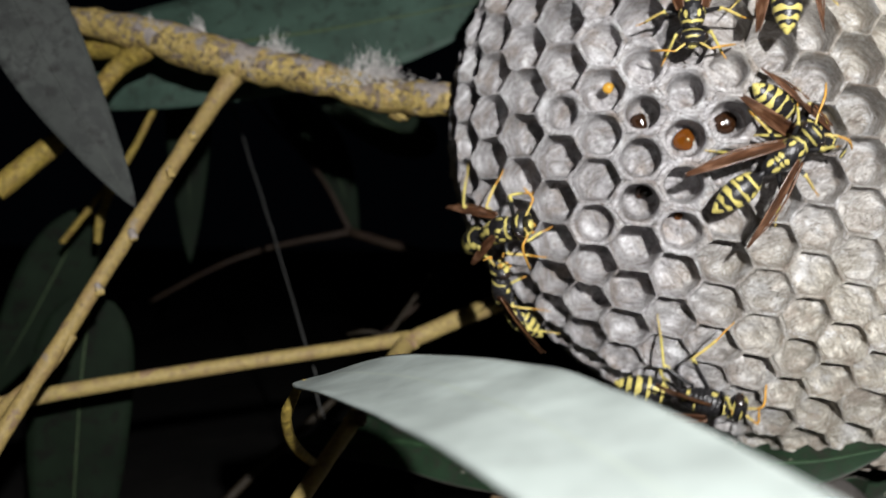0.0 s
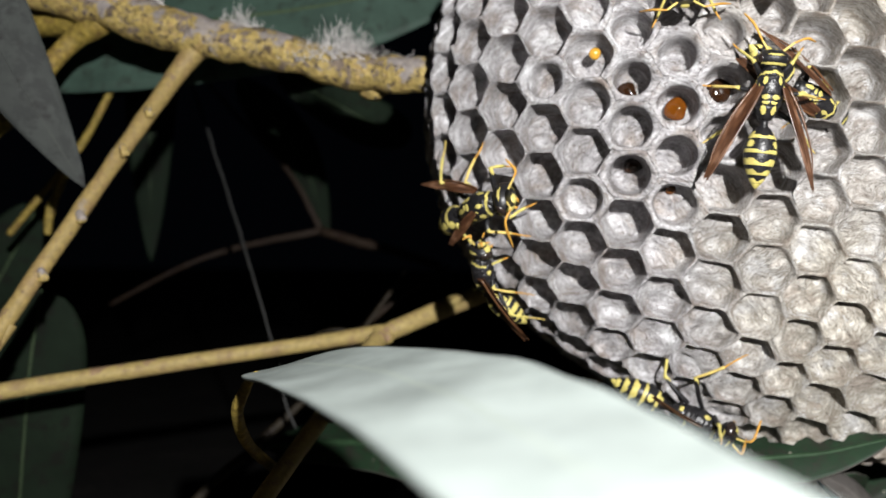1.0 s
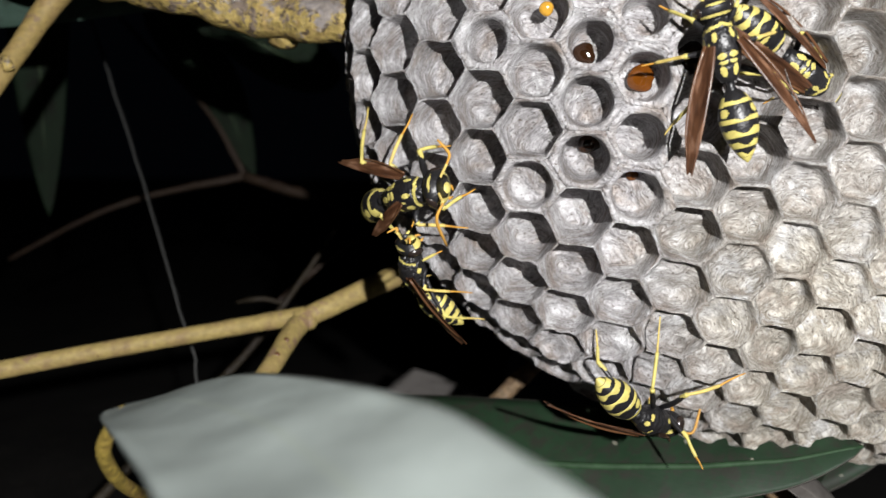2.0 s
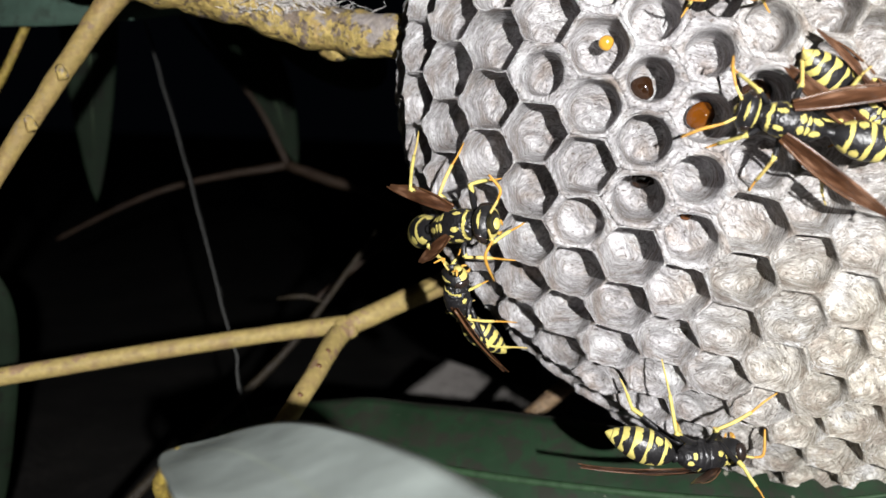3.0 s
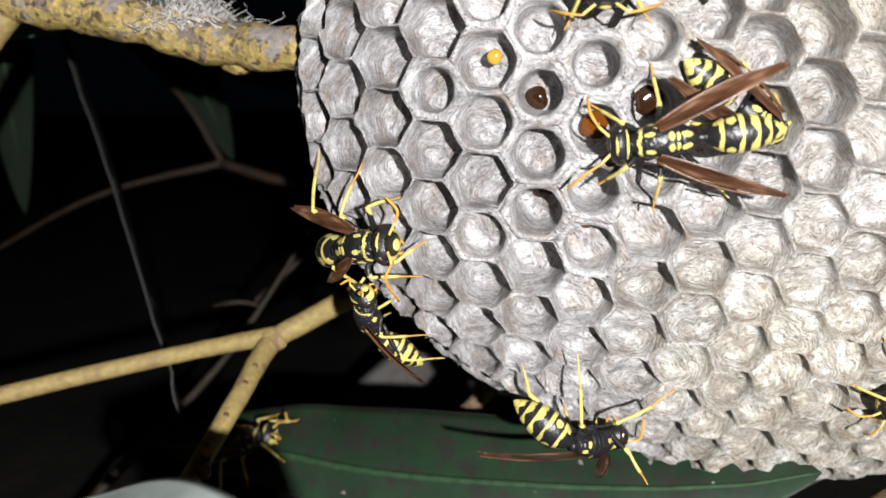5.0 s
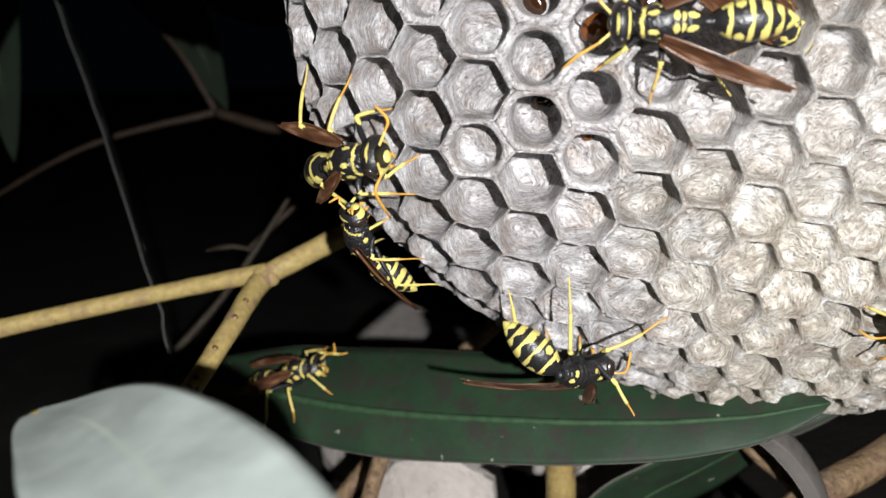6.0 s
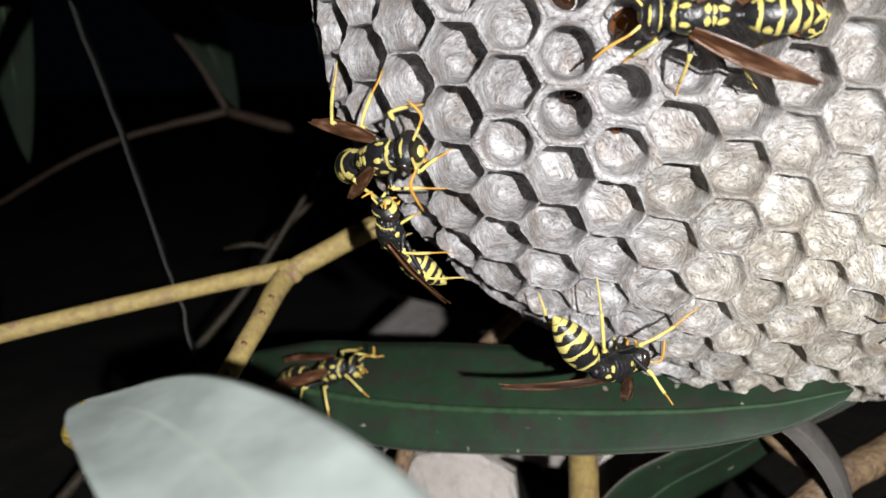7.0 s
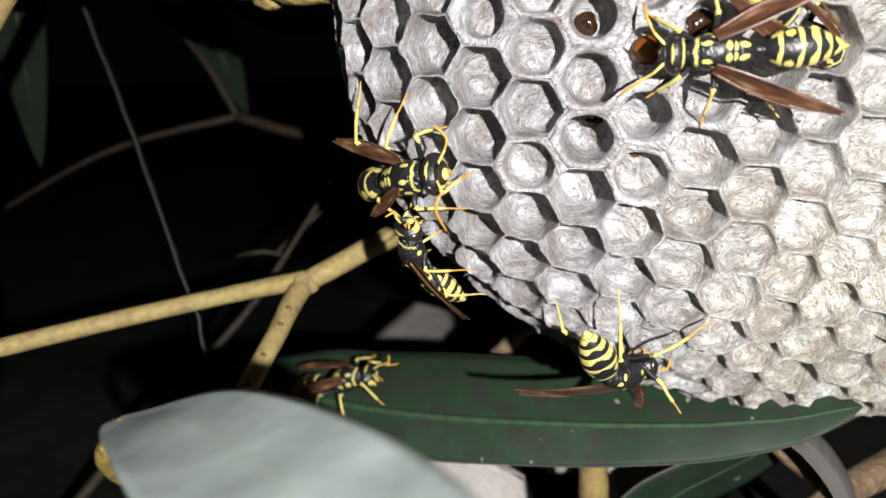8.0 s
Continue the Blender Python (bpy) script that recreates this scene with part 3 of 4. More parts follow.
def leaf(label, points, side, width, mat, stalk=None, stalk_r=0.0007, stalk_mat=None, pivot=None, rib=None, rib_r=0.0004, **kw):
    """A leaf: blade and, where it shows, its stalk."""
    base = Vector(pivot if pivot is not None else points[0])
    root = new("leaf")
    root.location = base
    tagged(root, label, "leaf")
    blade = part("leaf_blade", leaf_mesh([Vector(p) - base for p in points], side, width, mat, **kw), root)
    if rib is not None:
        side_v = Vector(side).normalized()
        line = spline([Vector(p) - base for p in points], 40)
        mid = []
        for k, p in enumerate(line):
            tan = (line[min(k + 1, 40)] - line[max(k - 1, 0)]).normalized()
            nrm = (side_v - tan * side_v.dot(tan)).normalized().cross(tan).normalized()
            mid.append(p + nrm * 0.00035 * noise.noise(p * 130))
        v, f = tube_data(mid, [rib_r, rib_r * 0.9, rib_r * 0.7, rib_r * 0.3], 40, 8)
        part("midrib", mesh_of("midrib", v, f, [rib]), root, "slightly raised midrib")
    if stalk:
        v, f = tube_data([Vector(p) - base for p in stalk], [stalk_r * 0.5, stalk_r * 0.7, stalk_r, stalk_r, stalk_r], 24, 10, 0.05)
        part("leaf_stalk", mesh_of("leaf_stalk", v, f, [stalk_mat or TWIG]), root, "thin curved yellow stalk")
    return root


main_branch = new("branch")
main_branch.location = (-0.04, 0.131, 0.105)
tagged(main_branch, "yellow branch with grey lichen that carries the nest", "branch")


def on_branch(name, points, radii, mat, label="", **kw):
    base = main_branch.location
    v, f = tube_data([Vector(p) - base for p in points], radii, kw.get("n", 40), kw.get("sides", 16), kw.get("rough", 0.14), 330.0, kw.get("seed", 0.0))
    return part(name, mesh_of(name, v, f, [mat]), main_branch, label)


on_branch("main_limb", [(-0.0882, 0.135, 0.1155), (-0.0696, 0.135, 0.1146), (-0.0554, 0.133, 0.1116), (-0.0396, 0.131, 0.1067), (-0.0251, 0.129, 0.1037),
                        (-0.0104, 0.127, 0.0996), (0.0003, 0.1235, 0.0985), (0.0203, 0.1260, 0.0985), (0.05, 0.139, 0.0985), (0.09, 0.145, 0.10)],
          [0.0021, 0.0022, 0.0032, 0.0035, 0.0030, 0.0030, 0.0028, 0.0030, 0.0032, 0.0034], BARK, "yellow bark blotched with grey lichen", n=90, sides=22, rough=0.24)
on_branch("side_twig", [(-0.0375, 0.1305, 0.1045), (-0.0415, 0.1285, 0.0975), (-0.0488, 0.118, 0.079), (-0.0563, 0.108, 0.0599), (-0.0612, 0.101, 0.0472), (-0.075, 0.085, 0.012), (-0.08, 0.08, 0.001)],
          [0.0020, 0.0014, 0.0012, 0.0012, 0.0012, 0.0013, 0.0013], TWIG, "smooth tan twig with dark specks", n=60)
on_branch("side_twig", [(-0.0545, 0.1335, 0.1095), (-0.0603, 0.135, 0.106), (-0.0634, 0.132, 0.0997), (-0.0655, 0.13, 0.0925)], [0.0022, 0.0017, 0.0015, 0.0013], YELLOWBARK)
on_branch("side_twig", [(-0.0545, 0.1345, 0.1095), (-0.0689, 0.14, 0.1108), (-0.0901, 0.145, 0.1136)], [0.0020, 0.0021, 0.0021], YELLOWBARK)
for k, (x, z) in enumerate([(-0.0555, 0.1125), (-0.040, 0.107), (-0.0085, 0.0972), (-0.026, 0.1045), (-0.0155, 0.1005)]):
    v, f = ball_data((0, 0, 0), (0.0022, 0.0018, 0.0016 + 0.0003 * (k % 2)), 16, 10, 0.4, 700.0)
    part("bark_knot", mesh_of("bark_knot", v, f, [BARK]), main_branch).location = Vector((x, 0.1285 + (0.0035 if x < -0.035 else 0), z)) - main_branch.location

for k, p in enumerate([(-0.0440, 0.1245, 0.0925), (-0.0462, 0.1205, 0.0858), (-0.0502, 0.1155, 0.0755), (-0.0535, 0.1115, 0.0672)]):
    v, f = ball_data((0, 0, 0), (0.0008, 0.0007, 0.00105), 12, 8, 0.5, 1100.0)
    part("twig_bud", mesh_of("twig_bud", v, f, [BARK]), main_branch, "small scaly bud").location = Vector(p) + Vector((0.0010, -0.0004, -0.0002)) - main_branch.location

lower_stem = new("stem")
lower_stem.location = (-0.0068, 0.1352, 0.0570)
tagged(lower_stem, "forked yellow-green stem passing behind the nest", "stem")


def on_stem(name, points, radii, mat, label="", **kw):
    base = lower_stem.location
    v, f = tube_data([Vector(p) - base for p in points], radii, kw.get("n", 50), 14, kw.get("rough", 0.07), 330.0, 4.0)
    return part(name, mesh_of(name, v, f, [mat]), lower_stem, label)


on_stem("side_stem", [(-0.0827, 0.1208, 0.0460), (-0.0758, 0.1219, 0.0469), (-0.0615, 0.1258, 0.0495), (-0.0408, 0.1318, 0.0524), (-0.0205, 0.1360, 0.0552), (-0.0068, 0.1356, 0.0575)],
        [0.0013, 0.00135, 0.00135, 0.0013, 0.00128, 0.0014], GREENSTEM, "thin tan stem")
on_stem("main_stem", [(0.0107, 0.1440, 0.0640), (0.0037, 0.1405, 0.0613), (-0.0030, 0.1372, 0.0587), (-0.0076, 0.1346, 0.0564), (-0.0105, 0.1245, 0.0525), (-0.0138, 0.1150, 0.0480), (-0.0176, 0.1040, 0.0428), (-0.0222, 0.0900, 0.0363), (-0.0283, 0.0745, 0.0279), (-0.0409, 0.0560, 0.0102), (-0.0470, 0.0480, 0.0005)],
        [0.0018, 0.0017, 0.0016, 0.0016, 0.0014, 0.00130, 0.00125, 0.00125, 0.0013, 0.0013, 0.0013], GREENSTEM, "forked stem with small dark scars", n=90)
# the collar where the side stem leaves
v, f = tube_data([(-0.0016, 0.0001, -0.0003), (-0.0010, 0.0, -0.0001), (-0.0002, 0.0, 0.0001)], (0.0013, 0.00158, 0.0015), 10, 14, 0.12, 900.0)
part("stem_collar", mesh_of("stem_collar", v, f, [GREENSTEM]), lower_stem)
# a broken bud with dry glossy scales
v, f = ball_data((0, 0, 0), (0.0011, 0.0009, 0.0014), 14, 10, 0.7, 1500.0)
part("broken_bud", mesh_of("broken_bud", v, f, [BROWN]), lower_stem, "broken bud with dry shiny scales").location = Vector((-0.0128, 0.1115, 0.0485)) - lower_stem.location
v, f = ball_data((0, 0, 0), (0.00145, 0.0014, 0.0015), 14, 10, 0.2, 700.0)
part("stem_node", mesh_of("stem_node", v, f, [GREENSTEM]), lower_stem).location = (0.0003, 0, -0.0002)
for p in ((-0.0093, 0.1290, 0.0542), (-0.0102, 0.1257, 0.0529), (-0.0120, 0.1204, 0.0505), (-0.0135, 0.1159, 0.0485)):
    v, f = ball_data((0, 0, 0), (0.00042, 0.0004, 0.00042), 10, 6, 0.3, 2000.0)
    part("bud_scar", mesh_of("bud_scar", v, f, [BROWN]), lower_stem, "small dark bud scar").location = Vector(p) + Vector((0.0004, -0.0007, 0.0011)) - lower_stem.location

limb("twig", [(-0.0767, 0.125, 0.0825), (-0.0708, 0.13, 0.0901), (-0.066, 0.134, 0.096)], [0.0020, 0.0019, 0.0016], YELLOWBARK, "short yellow twig beside the branch", "twig", rough=0.1)
limb("twig", [(-0.0593, 0.15, 0.1016), (-0.0654, 0.15, 0.0902), (-0.0778, 0.15, 0.0742)], [0.0006, 0.0007, 0.0006], YELLOWBARK, "thin yellow twig behind the branch", "twig", rough=0.1)
limb("twig", [(-0.0660, 0.15, 0.089), (-0.0699, 0.15, 0.0799), (-0.0707, 0.15, 0.0742)], [0.0007, 0.0009, 0.0007], YELLOWBARK, "thin yellow twig behind the branch", "twig", rough=0.1)
limb("twig", [(-0.0690, 0.106, 0.042), (-0.0640, 0.106, 0.0500), (-0.058, 0.107, 0.0555), (-0.055, 0.1085, 0.0605)], [0.0010, 0.0009, 0.0008, 0.0007], TWIG, "thin tan twig beside the stem", "twig", rough=0.08)

far_twig = new("twig")
far_twig.location = (-0.0278, 0.213, 0.0785)
tagged(far_twig, "thin brown forked twig in the dark behind", "twig")
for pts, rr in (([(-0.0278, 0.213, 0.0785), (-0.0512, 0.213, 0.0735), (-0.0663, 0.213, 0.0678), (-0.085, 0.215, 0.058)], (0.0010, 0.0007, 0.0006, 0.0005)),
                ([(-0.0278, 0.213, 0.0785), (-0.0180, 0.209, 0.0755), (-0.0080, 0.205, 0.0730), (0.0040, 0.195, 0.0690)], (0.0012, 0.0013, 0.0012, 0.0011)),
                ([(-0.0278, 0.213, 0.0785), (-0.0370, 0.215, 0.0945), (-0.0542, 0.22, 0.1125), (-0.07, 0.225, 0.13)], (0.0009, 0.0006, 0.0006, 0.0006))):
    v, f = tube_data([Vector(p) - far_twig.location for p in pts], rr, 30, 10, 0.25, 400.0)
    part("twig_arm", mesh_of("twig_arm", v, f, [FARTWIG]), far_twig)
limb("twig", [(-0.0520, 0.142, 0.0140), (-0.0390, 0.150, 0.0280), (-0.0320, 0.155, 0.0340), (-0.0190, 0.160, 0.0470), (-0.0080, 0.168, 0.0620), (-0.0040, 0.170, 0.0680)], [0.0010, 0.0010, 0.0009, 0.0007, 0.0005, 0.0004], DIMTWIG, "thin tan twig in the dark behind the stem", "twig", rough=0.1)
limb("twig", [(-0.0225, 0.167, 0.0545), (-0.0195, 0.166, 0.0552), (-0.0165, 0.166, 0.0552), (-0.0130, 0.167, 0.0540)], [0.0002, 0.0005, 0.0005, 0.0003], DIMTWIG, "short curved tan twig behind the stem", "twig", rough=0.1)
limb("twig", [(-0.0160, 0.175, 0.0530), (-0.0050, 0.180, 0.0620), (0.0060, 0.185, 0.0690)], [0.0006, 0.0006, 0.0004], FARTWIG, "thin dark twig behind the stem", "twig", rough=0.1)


# the broad pale leaf close to the eye
near_leaf = leaf("broad pale grey-green leaf on a curved yellow stalk", [(0.0, 0.0, 0.0), (0.0093, -0.0094, 0.00262), (0.0196, -0.0271, 0.0044), (0.0285, -0.0525, 0.00535), (0.0366, -0.0852, 0.00542)],
                 (0.220, 0.973, 0.073), 0.00674, PALELEAF, stalk=[(0.0012, -0.0008, 0.0002), (0.0003, 0.0002, -0.0004), (-0.0007, 0.0012, -0.0020), (-0.0022, 0.0038, -0.0050), (-0.0032, 0.0120, -0.0105), (-0.0030, 0.0270, -0.0180)], stalk_r=0.00068,
                 stalk_mat=YELLOWBARK, fold=0.03, curl=-0.04, peak=0.887, blunt=0.75, n=60, m=16, rib=RIBPALE, rib_r=0.00014)
# the dark leaf below the nest
leaf("dark green leaf with pale midrib under the nest", [(-0.030, 0.150, 0.0350), (-0.0093, 0.136, 0.0385), (0.0026, 0.1295, 0.0385), (0.0154, 0.1235, 0.0390), (0.0370, 0.1150, 0.0405), (0.0520, 0.109, 0.0430), (0.0622, 0.1052, 0.0461)],
                (0.18, 0.62, 0.62), 0.0110, DARKLEAF, fold=0.05, curl=0.12, narrow=0.55, peak=0.85, blunt=0.6, n=48, m=14, wave=0.04, rib=RIBGREEN, rib_r=0.0007)

# leaves behind; shade is put into the colour of the BACKLEAF ones
leaf("grey-green leaf hanging beside the branch", [(-0.076, 0.116, 0.128), (-0.068, 0.115, 0.112), (-0.0594, 0.115, 0.0965), (-0.0495, 0.117, 0.0797)], (0.9, 0.25, 0.42), 0.0068, GREYLEAF, fold=0.08, peak=0.7, blunt=0.75, wave=0.05, rib=GREYLEAF, rib_r=0.0003)
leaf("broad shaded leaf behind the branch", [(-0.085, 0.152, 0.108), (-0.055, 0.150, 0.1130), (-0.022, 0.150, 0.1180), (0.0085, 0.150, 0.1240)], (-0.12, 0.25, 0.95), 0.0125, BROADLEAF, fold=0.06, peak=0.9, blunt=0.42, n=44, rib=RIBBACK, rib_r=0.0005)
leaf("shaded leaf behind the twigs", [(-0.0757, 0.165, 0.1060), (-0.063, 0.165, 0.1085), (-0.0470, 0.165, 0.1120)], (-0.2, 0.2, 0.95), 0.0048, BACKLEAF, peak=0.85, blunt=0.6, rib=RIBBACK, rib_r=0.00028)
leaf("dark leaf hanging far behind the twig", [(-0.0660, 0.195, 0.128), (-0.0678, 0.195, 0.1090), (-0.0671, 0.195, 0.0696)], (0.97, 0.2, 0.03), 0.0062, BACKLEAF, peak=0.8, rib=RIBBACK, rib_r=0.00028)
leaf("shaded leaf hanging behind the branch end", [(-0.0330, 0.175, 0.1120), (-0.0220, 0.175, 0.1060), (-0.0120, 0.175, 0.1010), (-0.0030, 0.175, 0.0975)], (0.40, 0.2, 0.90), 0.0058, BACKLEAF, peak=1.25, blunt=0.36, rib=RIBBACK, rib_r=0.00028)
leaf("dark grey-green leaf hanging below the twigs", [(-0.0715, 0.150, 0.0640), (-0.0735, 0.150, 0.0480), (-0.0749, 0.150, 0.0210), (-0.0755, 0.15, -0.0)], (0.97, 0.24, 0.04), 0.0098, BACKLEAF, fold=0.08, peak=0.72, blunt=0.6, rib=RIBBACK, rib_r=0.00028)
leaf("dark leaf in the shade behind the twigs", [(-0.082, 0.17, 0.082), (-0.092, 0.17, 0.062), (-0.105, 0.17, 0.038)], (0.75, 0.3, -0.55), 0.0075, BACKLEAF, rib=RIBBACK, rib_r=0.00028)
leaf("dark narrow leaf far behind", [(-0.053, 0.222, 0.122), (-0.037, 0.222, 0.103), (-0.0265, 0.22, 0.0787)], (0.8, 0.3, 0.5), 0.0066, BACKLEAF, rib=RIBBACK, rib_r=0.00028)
leaf("narrow leaf seen edge-on, hanging from the branch, shade and lit rim in its colour", [(-0.0705, 0.218, 0.136), (-0.0580, 0.200, 0.1110), (-0.0432, 0.180, 0.0795), (-0.0290, 0.155, 0.0515), (-0.0258, 0.1485, 0.0445), (-0.0228, 0.1430, 0.0395)], (-0.32, 0.90, 0.30), 0.0055, EDGELEAF, peak=0.6, blunt=0.9, thick=0.0003, rib=EDGELEAF, rib_r=0.0002)

# dry things under the nest
limb("dry_stick", [(0.0391, 0.1440, 0.0564), (0.0298, 0.1418, 0.0478), (0.0249, 0.1413, 0.0434), (0.0160, 0.1402, 0.0344), (-0.0049, 0.1385, 0.0113), (-0.0180, 0.1385, 0.0005)], [0.0014, 0.0014, 0.0014, 0.0014, 0.0014, 0.0014], DRYSTICK, "tan dry stick leaning behind the dark leaf", "stick", rough=0.1)
limb("dry_stick", [(0.0340, 0.125, 0.0335), (0.0348, 0.1252, 0.026), (0.0352, 0.1255, 0.0005)], [0.0021, 0.0022, 0.0023], TWIG, "upright yellowish stick rooted in the soil", "stick", rough=0.08)
limb("dry_stick", [(0.095, 0.125, 0.0345), (0.0781, 0.12, 0.0292), (0.0644, 0.115, 0.0255), (0.040, 0.105, 0.012), (0.022, 0.098, 0.0015)], [0.0024, 0.0024, 0.0024, 0.0024, 0.0022], DRYSTICK, "tan dry stick lying on the soil", "stick", rough=0.1)
limb("dry_stick", [(0.0565, 0.1235, 0.0400), (0.0620, 0.122, 0.0320), (0.0690, 0.119, 0.0250), (0.0860, 0.112, 0.0005)], [0.0014, 0.0014, 0.0014], DRYSTICK, "thin brown dry stick leaning on the soil", "stick", rough=0.1)
limb("dry_stick", [(0.0090, 0.127, 0.0320), (0.0060, 0.127, 0.022), (0.001, 0.127, 0.0005)], [0.0012, 0.0013, 0.0013], DRYSTICK, "thin dry stick standing in the soil", "stick", rough=0.1)
leaf("curled grey dead leaf under the nest", [(0.0560, 0.113, 0.0395), (0.0605, 0.1125, 0.0372), (0.0640, 0.1115, 0.0330), (0.0662, 0.110, 0.0270), (0.067, 0.109, 0.020)], (0.8, 0.35, 0.45), 0.0030, DEADLEAF, fold=0.25, curl=0.3, narrow=0.5)
leaf("dark green leaf low under the nest", [(0.0375, 0.1285, 0.010), (0.0455, 0.1275, 0.0200), (0.0565, 0.126, 0.0270), (0.0700, 0.124, 0.0360)], (0.75, 0.45, -0.48), 0.0100, DARKLEAF, blunt=0.5, peak=0.8, rib=RIBGREEN)
leaf("dark green leaf beyond the curled leaf", [(0.055, 0.150, 0.030), (0.072, 0.140, 0.035), (0.092, 0.132, 0.045)], (0.1, 0.6, 0.75), 0.0110, DARKLEAF, blunt=0.55, rib=RIBGREEN, rib_r=0.00028)


def flat_stone(x, y, w, d, h, turn, seed, z=-0.002, tilt=0, mat=None):
    """A flat, broken-edged piece of pale stone on the soil."""
    rnd = random.Random(seed)
    n = 11
    out = []
    for k in range(n):
        a = 2 * math.pi * k / n
        q = 1 + rnd.uniform(-0.22, 0.22)
        out.append(Vector((math.cos(a) * w * q, math.sin(a) * d * q, 0)))
    rings = [(1.0, 0.0), (1.02, h * 0.55), (0.96, h * 0.9), (0.86, h), (0.45, h * 1.05)]
    verts = []
    for sc, z in rings:
        for p in out:
            v = p * sc + Vector((0, 0, z))
            verts.append(v + Vector((0, 0, 0.0011 * noise.noise(v * 220 + Vector((seed, 0, 0))))))
    faces = []
    for r in range(len(rings) - 1):
        for k in range(n):
            a, b = r * n + k, r * n + (k + 1) % n
            faces.append((a, b, b + n, a + n))
    faces.append(tuple((len(rings) - 1) * n + k for k in range(n)))
    ob = new("flat_stone", mesh_of("flat_stone", verts, faces, [mat or STONE], smooth=False))
    ob.matrix_world = pose(x, y, z, tilt, 0, 0) @ pose(0, 0, 0, 0, 0, turn)
    tagged(ob, "flat broken rock on the soil, dimness put into its grey colour" if mat else "flat pale broken stone on the dry soil", "stone", "stones under the nest")


for k, (x, y, w, d, h, a) in enumerate([(0.012, 0.176, 0.020, 0.016, 0.006, 20), (0.050, 0.180, 0.021, 0.015, 0.005, -15),
                                        (0.060, 0.240, 0.016, 0.018, 0.005, 40), (0.085, 0.205, 0.020, 0.016, 0.006, 40)]):
    flat_stone(x, y, w, d, h, a, k + 3)
flat_stone(0.0235, 0.207, 0.030, 0.022, 0.006, 10, 41, 0.018, 52, mat=DIMSTONE)
flat_stone(0.078, 0.268, 0.040, 0.030, 0.009, 25, 31, 0.004, 14)
# two pale stones that stand on edge, leaning back
flat_stone(0.0150, 0.1400, 0.0150, 0.0165, 0.007, 8, 21, 0.0125, 68)
flat_stone(0.0470, 0.1420, 0.0125, 0.0165, 0.007, -10, 22, 0.0120, 66)


def fluff(x, y, z, size, count, seed, wide=0.33):
    """A matted clump with fine white threads standing out of it."""
    rnd = random.Random(seed)
    verts, faces = ball_data((0, 0, 0), (size * wide * 1.2, size * 0.14, size * 0.13), 20, 12, 0.9, 900.0)
    for _ in range(count):
        a = Vector((rnd.gauss(0, size * wide), rnd.gauss(0, size * 0.12), rnd.uniform(-0.0010, 0.0004)))
        high = rnd.uniform(0.15, 1.0) ** 1.4 * size * max(0.3, 1 - abs(a.x) / (size * wide * 2.6))
        tip = a + Vector((rnd.gauss(0, size * 0.16), rnd.gauss(0, size * 0.16), high))
        m1 = a.lerp(tip, 0.35) + Vector((rnd.gauss(0, size * 0.10), rnd.gauss(0, size * 0.08), 0))
        m2 = a.lerp(tip, 0.7) + Vector((rnd.gauss(0, size * 0.10), rnd.gauss(0, size * 0.08), 0))
        v, f = tube_data([a, m1, m2, tip], (0.00009, 0.00007, 0.00005, 0.00003), 6, 3)
        faces += shifted(f, len(verts))
        verts += v
    ob = new("silk_tuft", mesh_of("silk_tuft", verts, faces, [SILK]))
    ob.location = (x, y, z)
    tagged(ob, "tuft of white cottony threads on the bark", "silk tuft", kind="stuff")


fluff(-0.0136, 0.1265, 0.1016, 0.0074, 430, 1, 0.46)
fluff(-0.0305, 0.1295, 0.1072, 0.0058, 110, 2, 0.30)
fluff(-0.0445, 0.1315, 0.1118, 0.0042, 40, 3, 0.14)
fluff(-0.0535, 0.1310, 0.1125, 0.0026, 120, 4, 0.4)


# ---- wasps: local x towards the head, z towards the back; millimetres ----
def skin(pattern, x0, x1, nx, na, radius, flat=1.0, rise=0.0, close=True):
    """A body of revolution along x whose faces are black or yellow by a pattern of (u, angle from the back)."""
    verts, faces, index = [], [], []
    for k in range(nx + 1):
        u = k / nx
        x = x0 + (x1 - x0) * u
        r = max(0.02, radius(u))
        for a in range(na):
            an = 2 * math.pi * a / na
            verts.append(Vector((x, r * math.sin(an), rise * u + r * flat * math.cos(an))) * 0.001)
    for k in range(nx):
        for a in range(na):
            q, b = k * na + a, k * na + (a + 1) % na
            faces.append((q, b, b + na, q + na) if x1 < x0 else (q, q + na, b + na, b))
            an = 2 * math.pi * (a + 0.5) / na
            an = min(an, 2 * math.pi - an)
            index.append(1 if pattern((k + 0.5) / nx, an) else 0)
    for k in (0, nx):
        verts.append(sum((verts[k * na + a] for a in range(na)), Vector()) / na)
        c = len(verts) - 1
        for a in range(na):
            q, b = k * na + a, k * na + (a + 1) % na
            faces.append((q, b, c))
            index.append(1 if pattern(0.01 if k == 0 else 0.99, 0.5) else 0)
    return verts, faces, index


def near(a, at, half):
    return abs(a - at) < half


def spot(u, a, u0, a0, hu, ha):
    return ((u - u0) / hu) ** 2 + ((a - a0) / ha) ** 2 < 1


def thorax_pattern(u, a):
    if near(u, 0.10 + 0.045 * a, 0.026) and a < 1.9:
        return True
    return (spot(u, a, 0.27, 0.55, 0.075, 0.17) or spot(u, a, 0.33, 1.5, 0.08, 0.26) or spot(u, a, 0.59, 0.36, 0.05, 0.26) or spot(u, a, 0.69, 0.32, 0.03, 0.28)
            or spot(u, a, 0.83, 0.50, 0.09, 0.25) or spot(u, a, 0.60, 1.65, 0.08, 0.25) or spot(u, a, 0.42, 0.95, 0.10, 0.06))


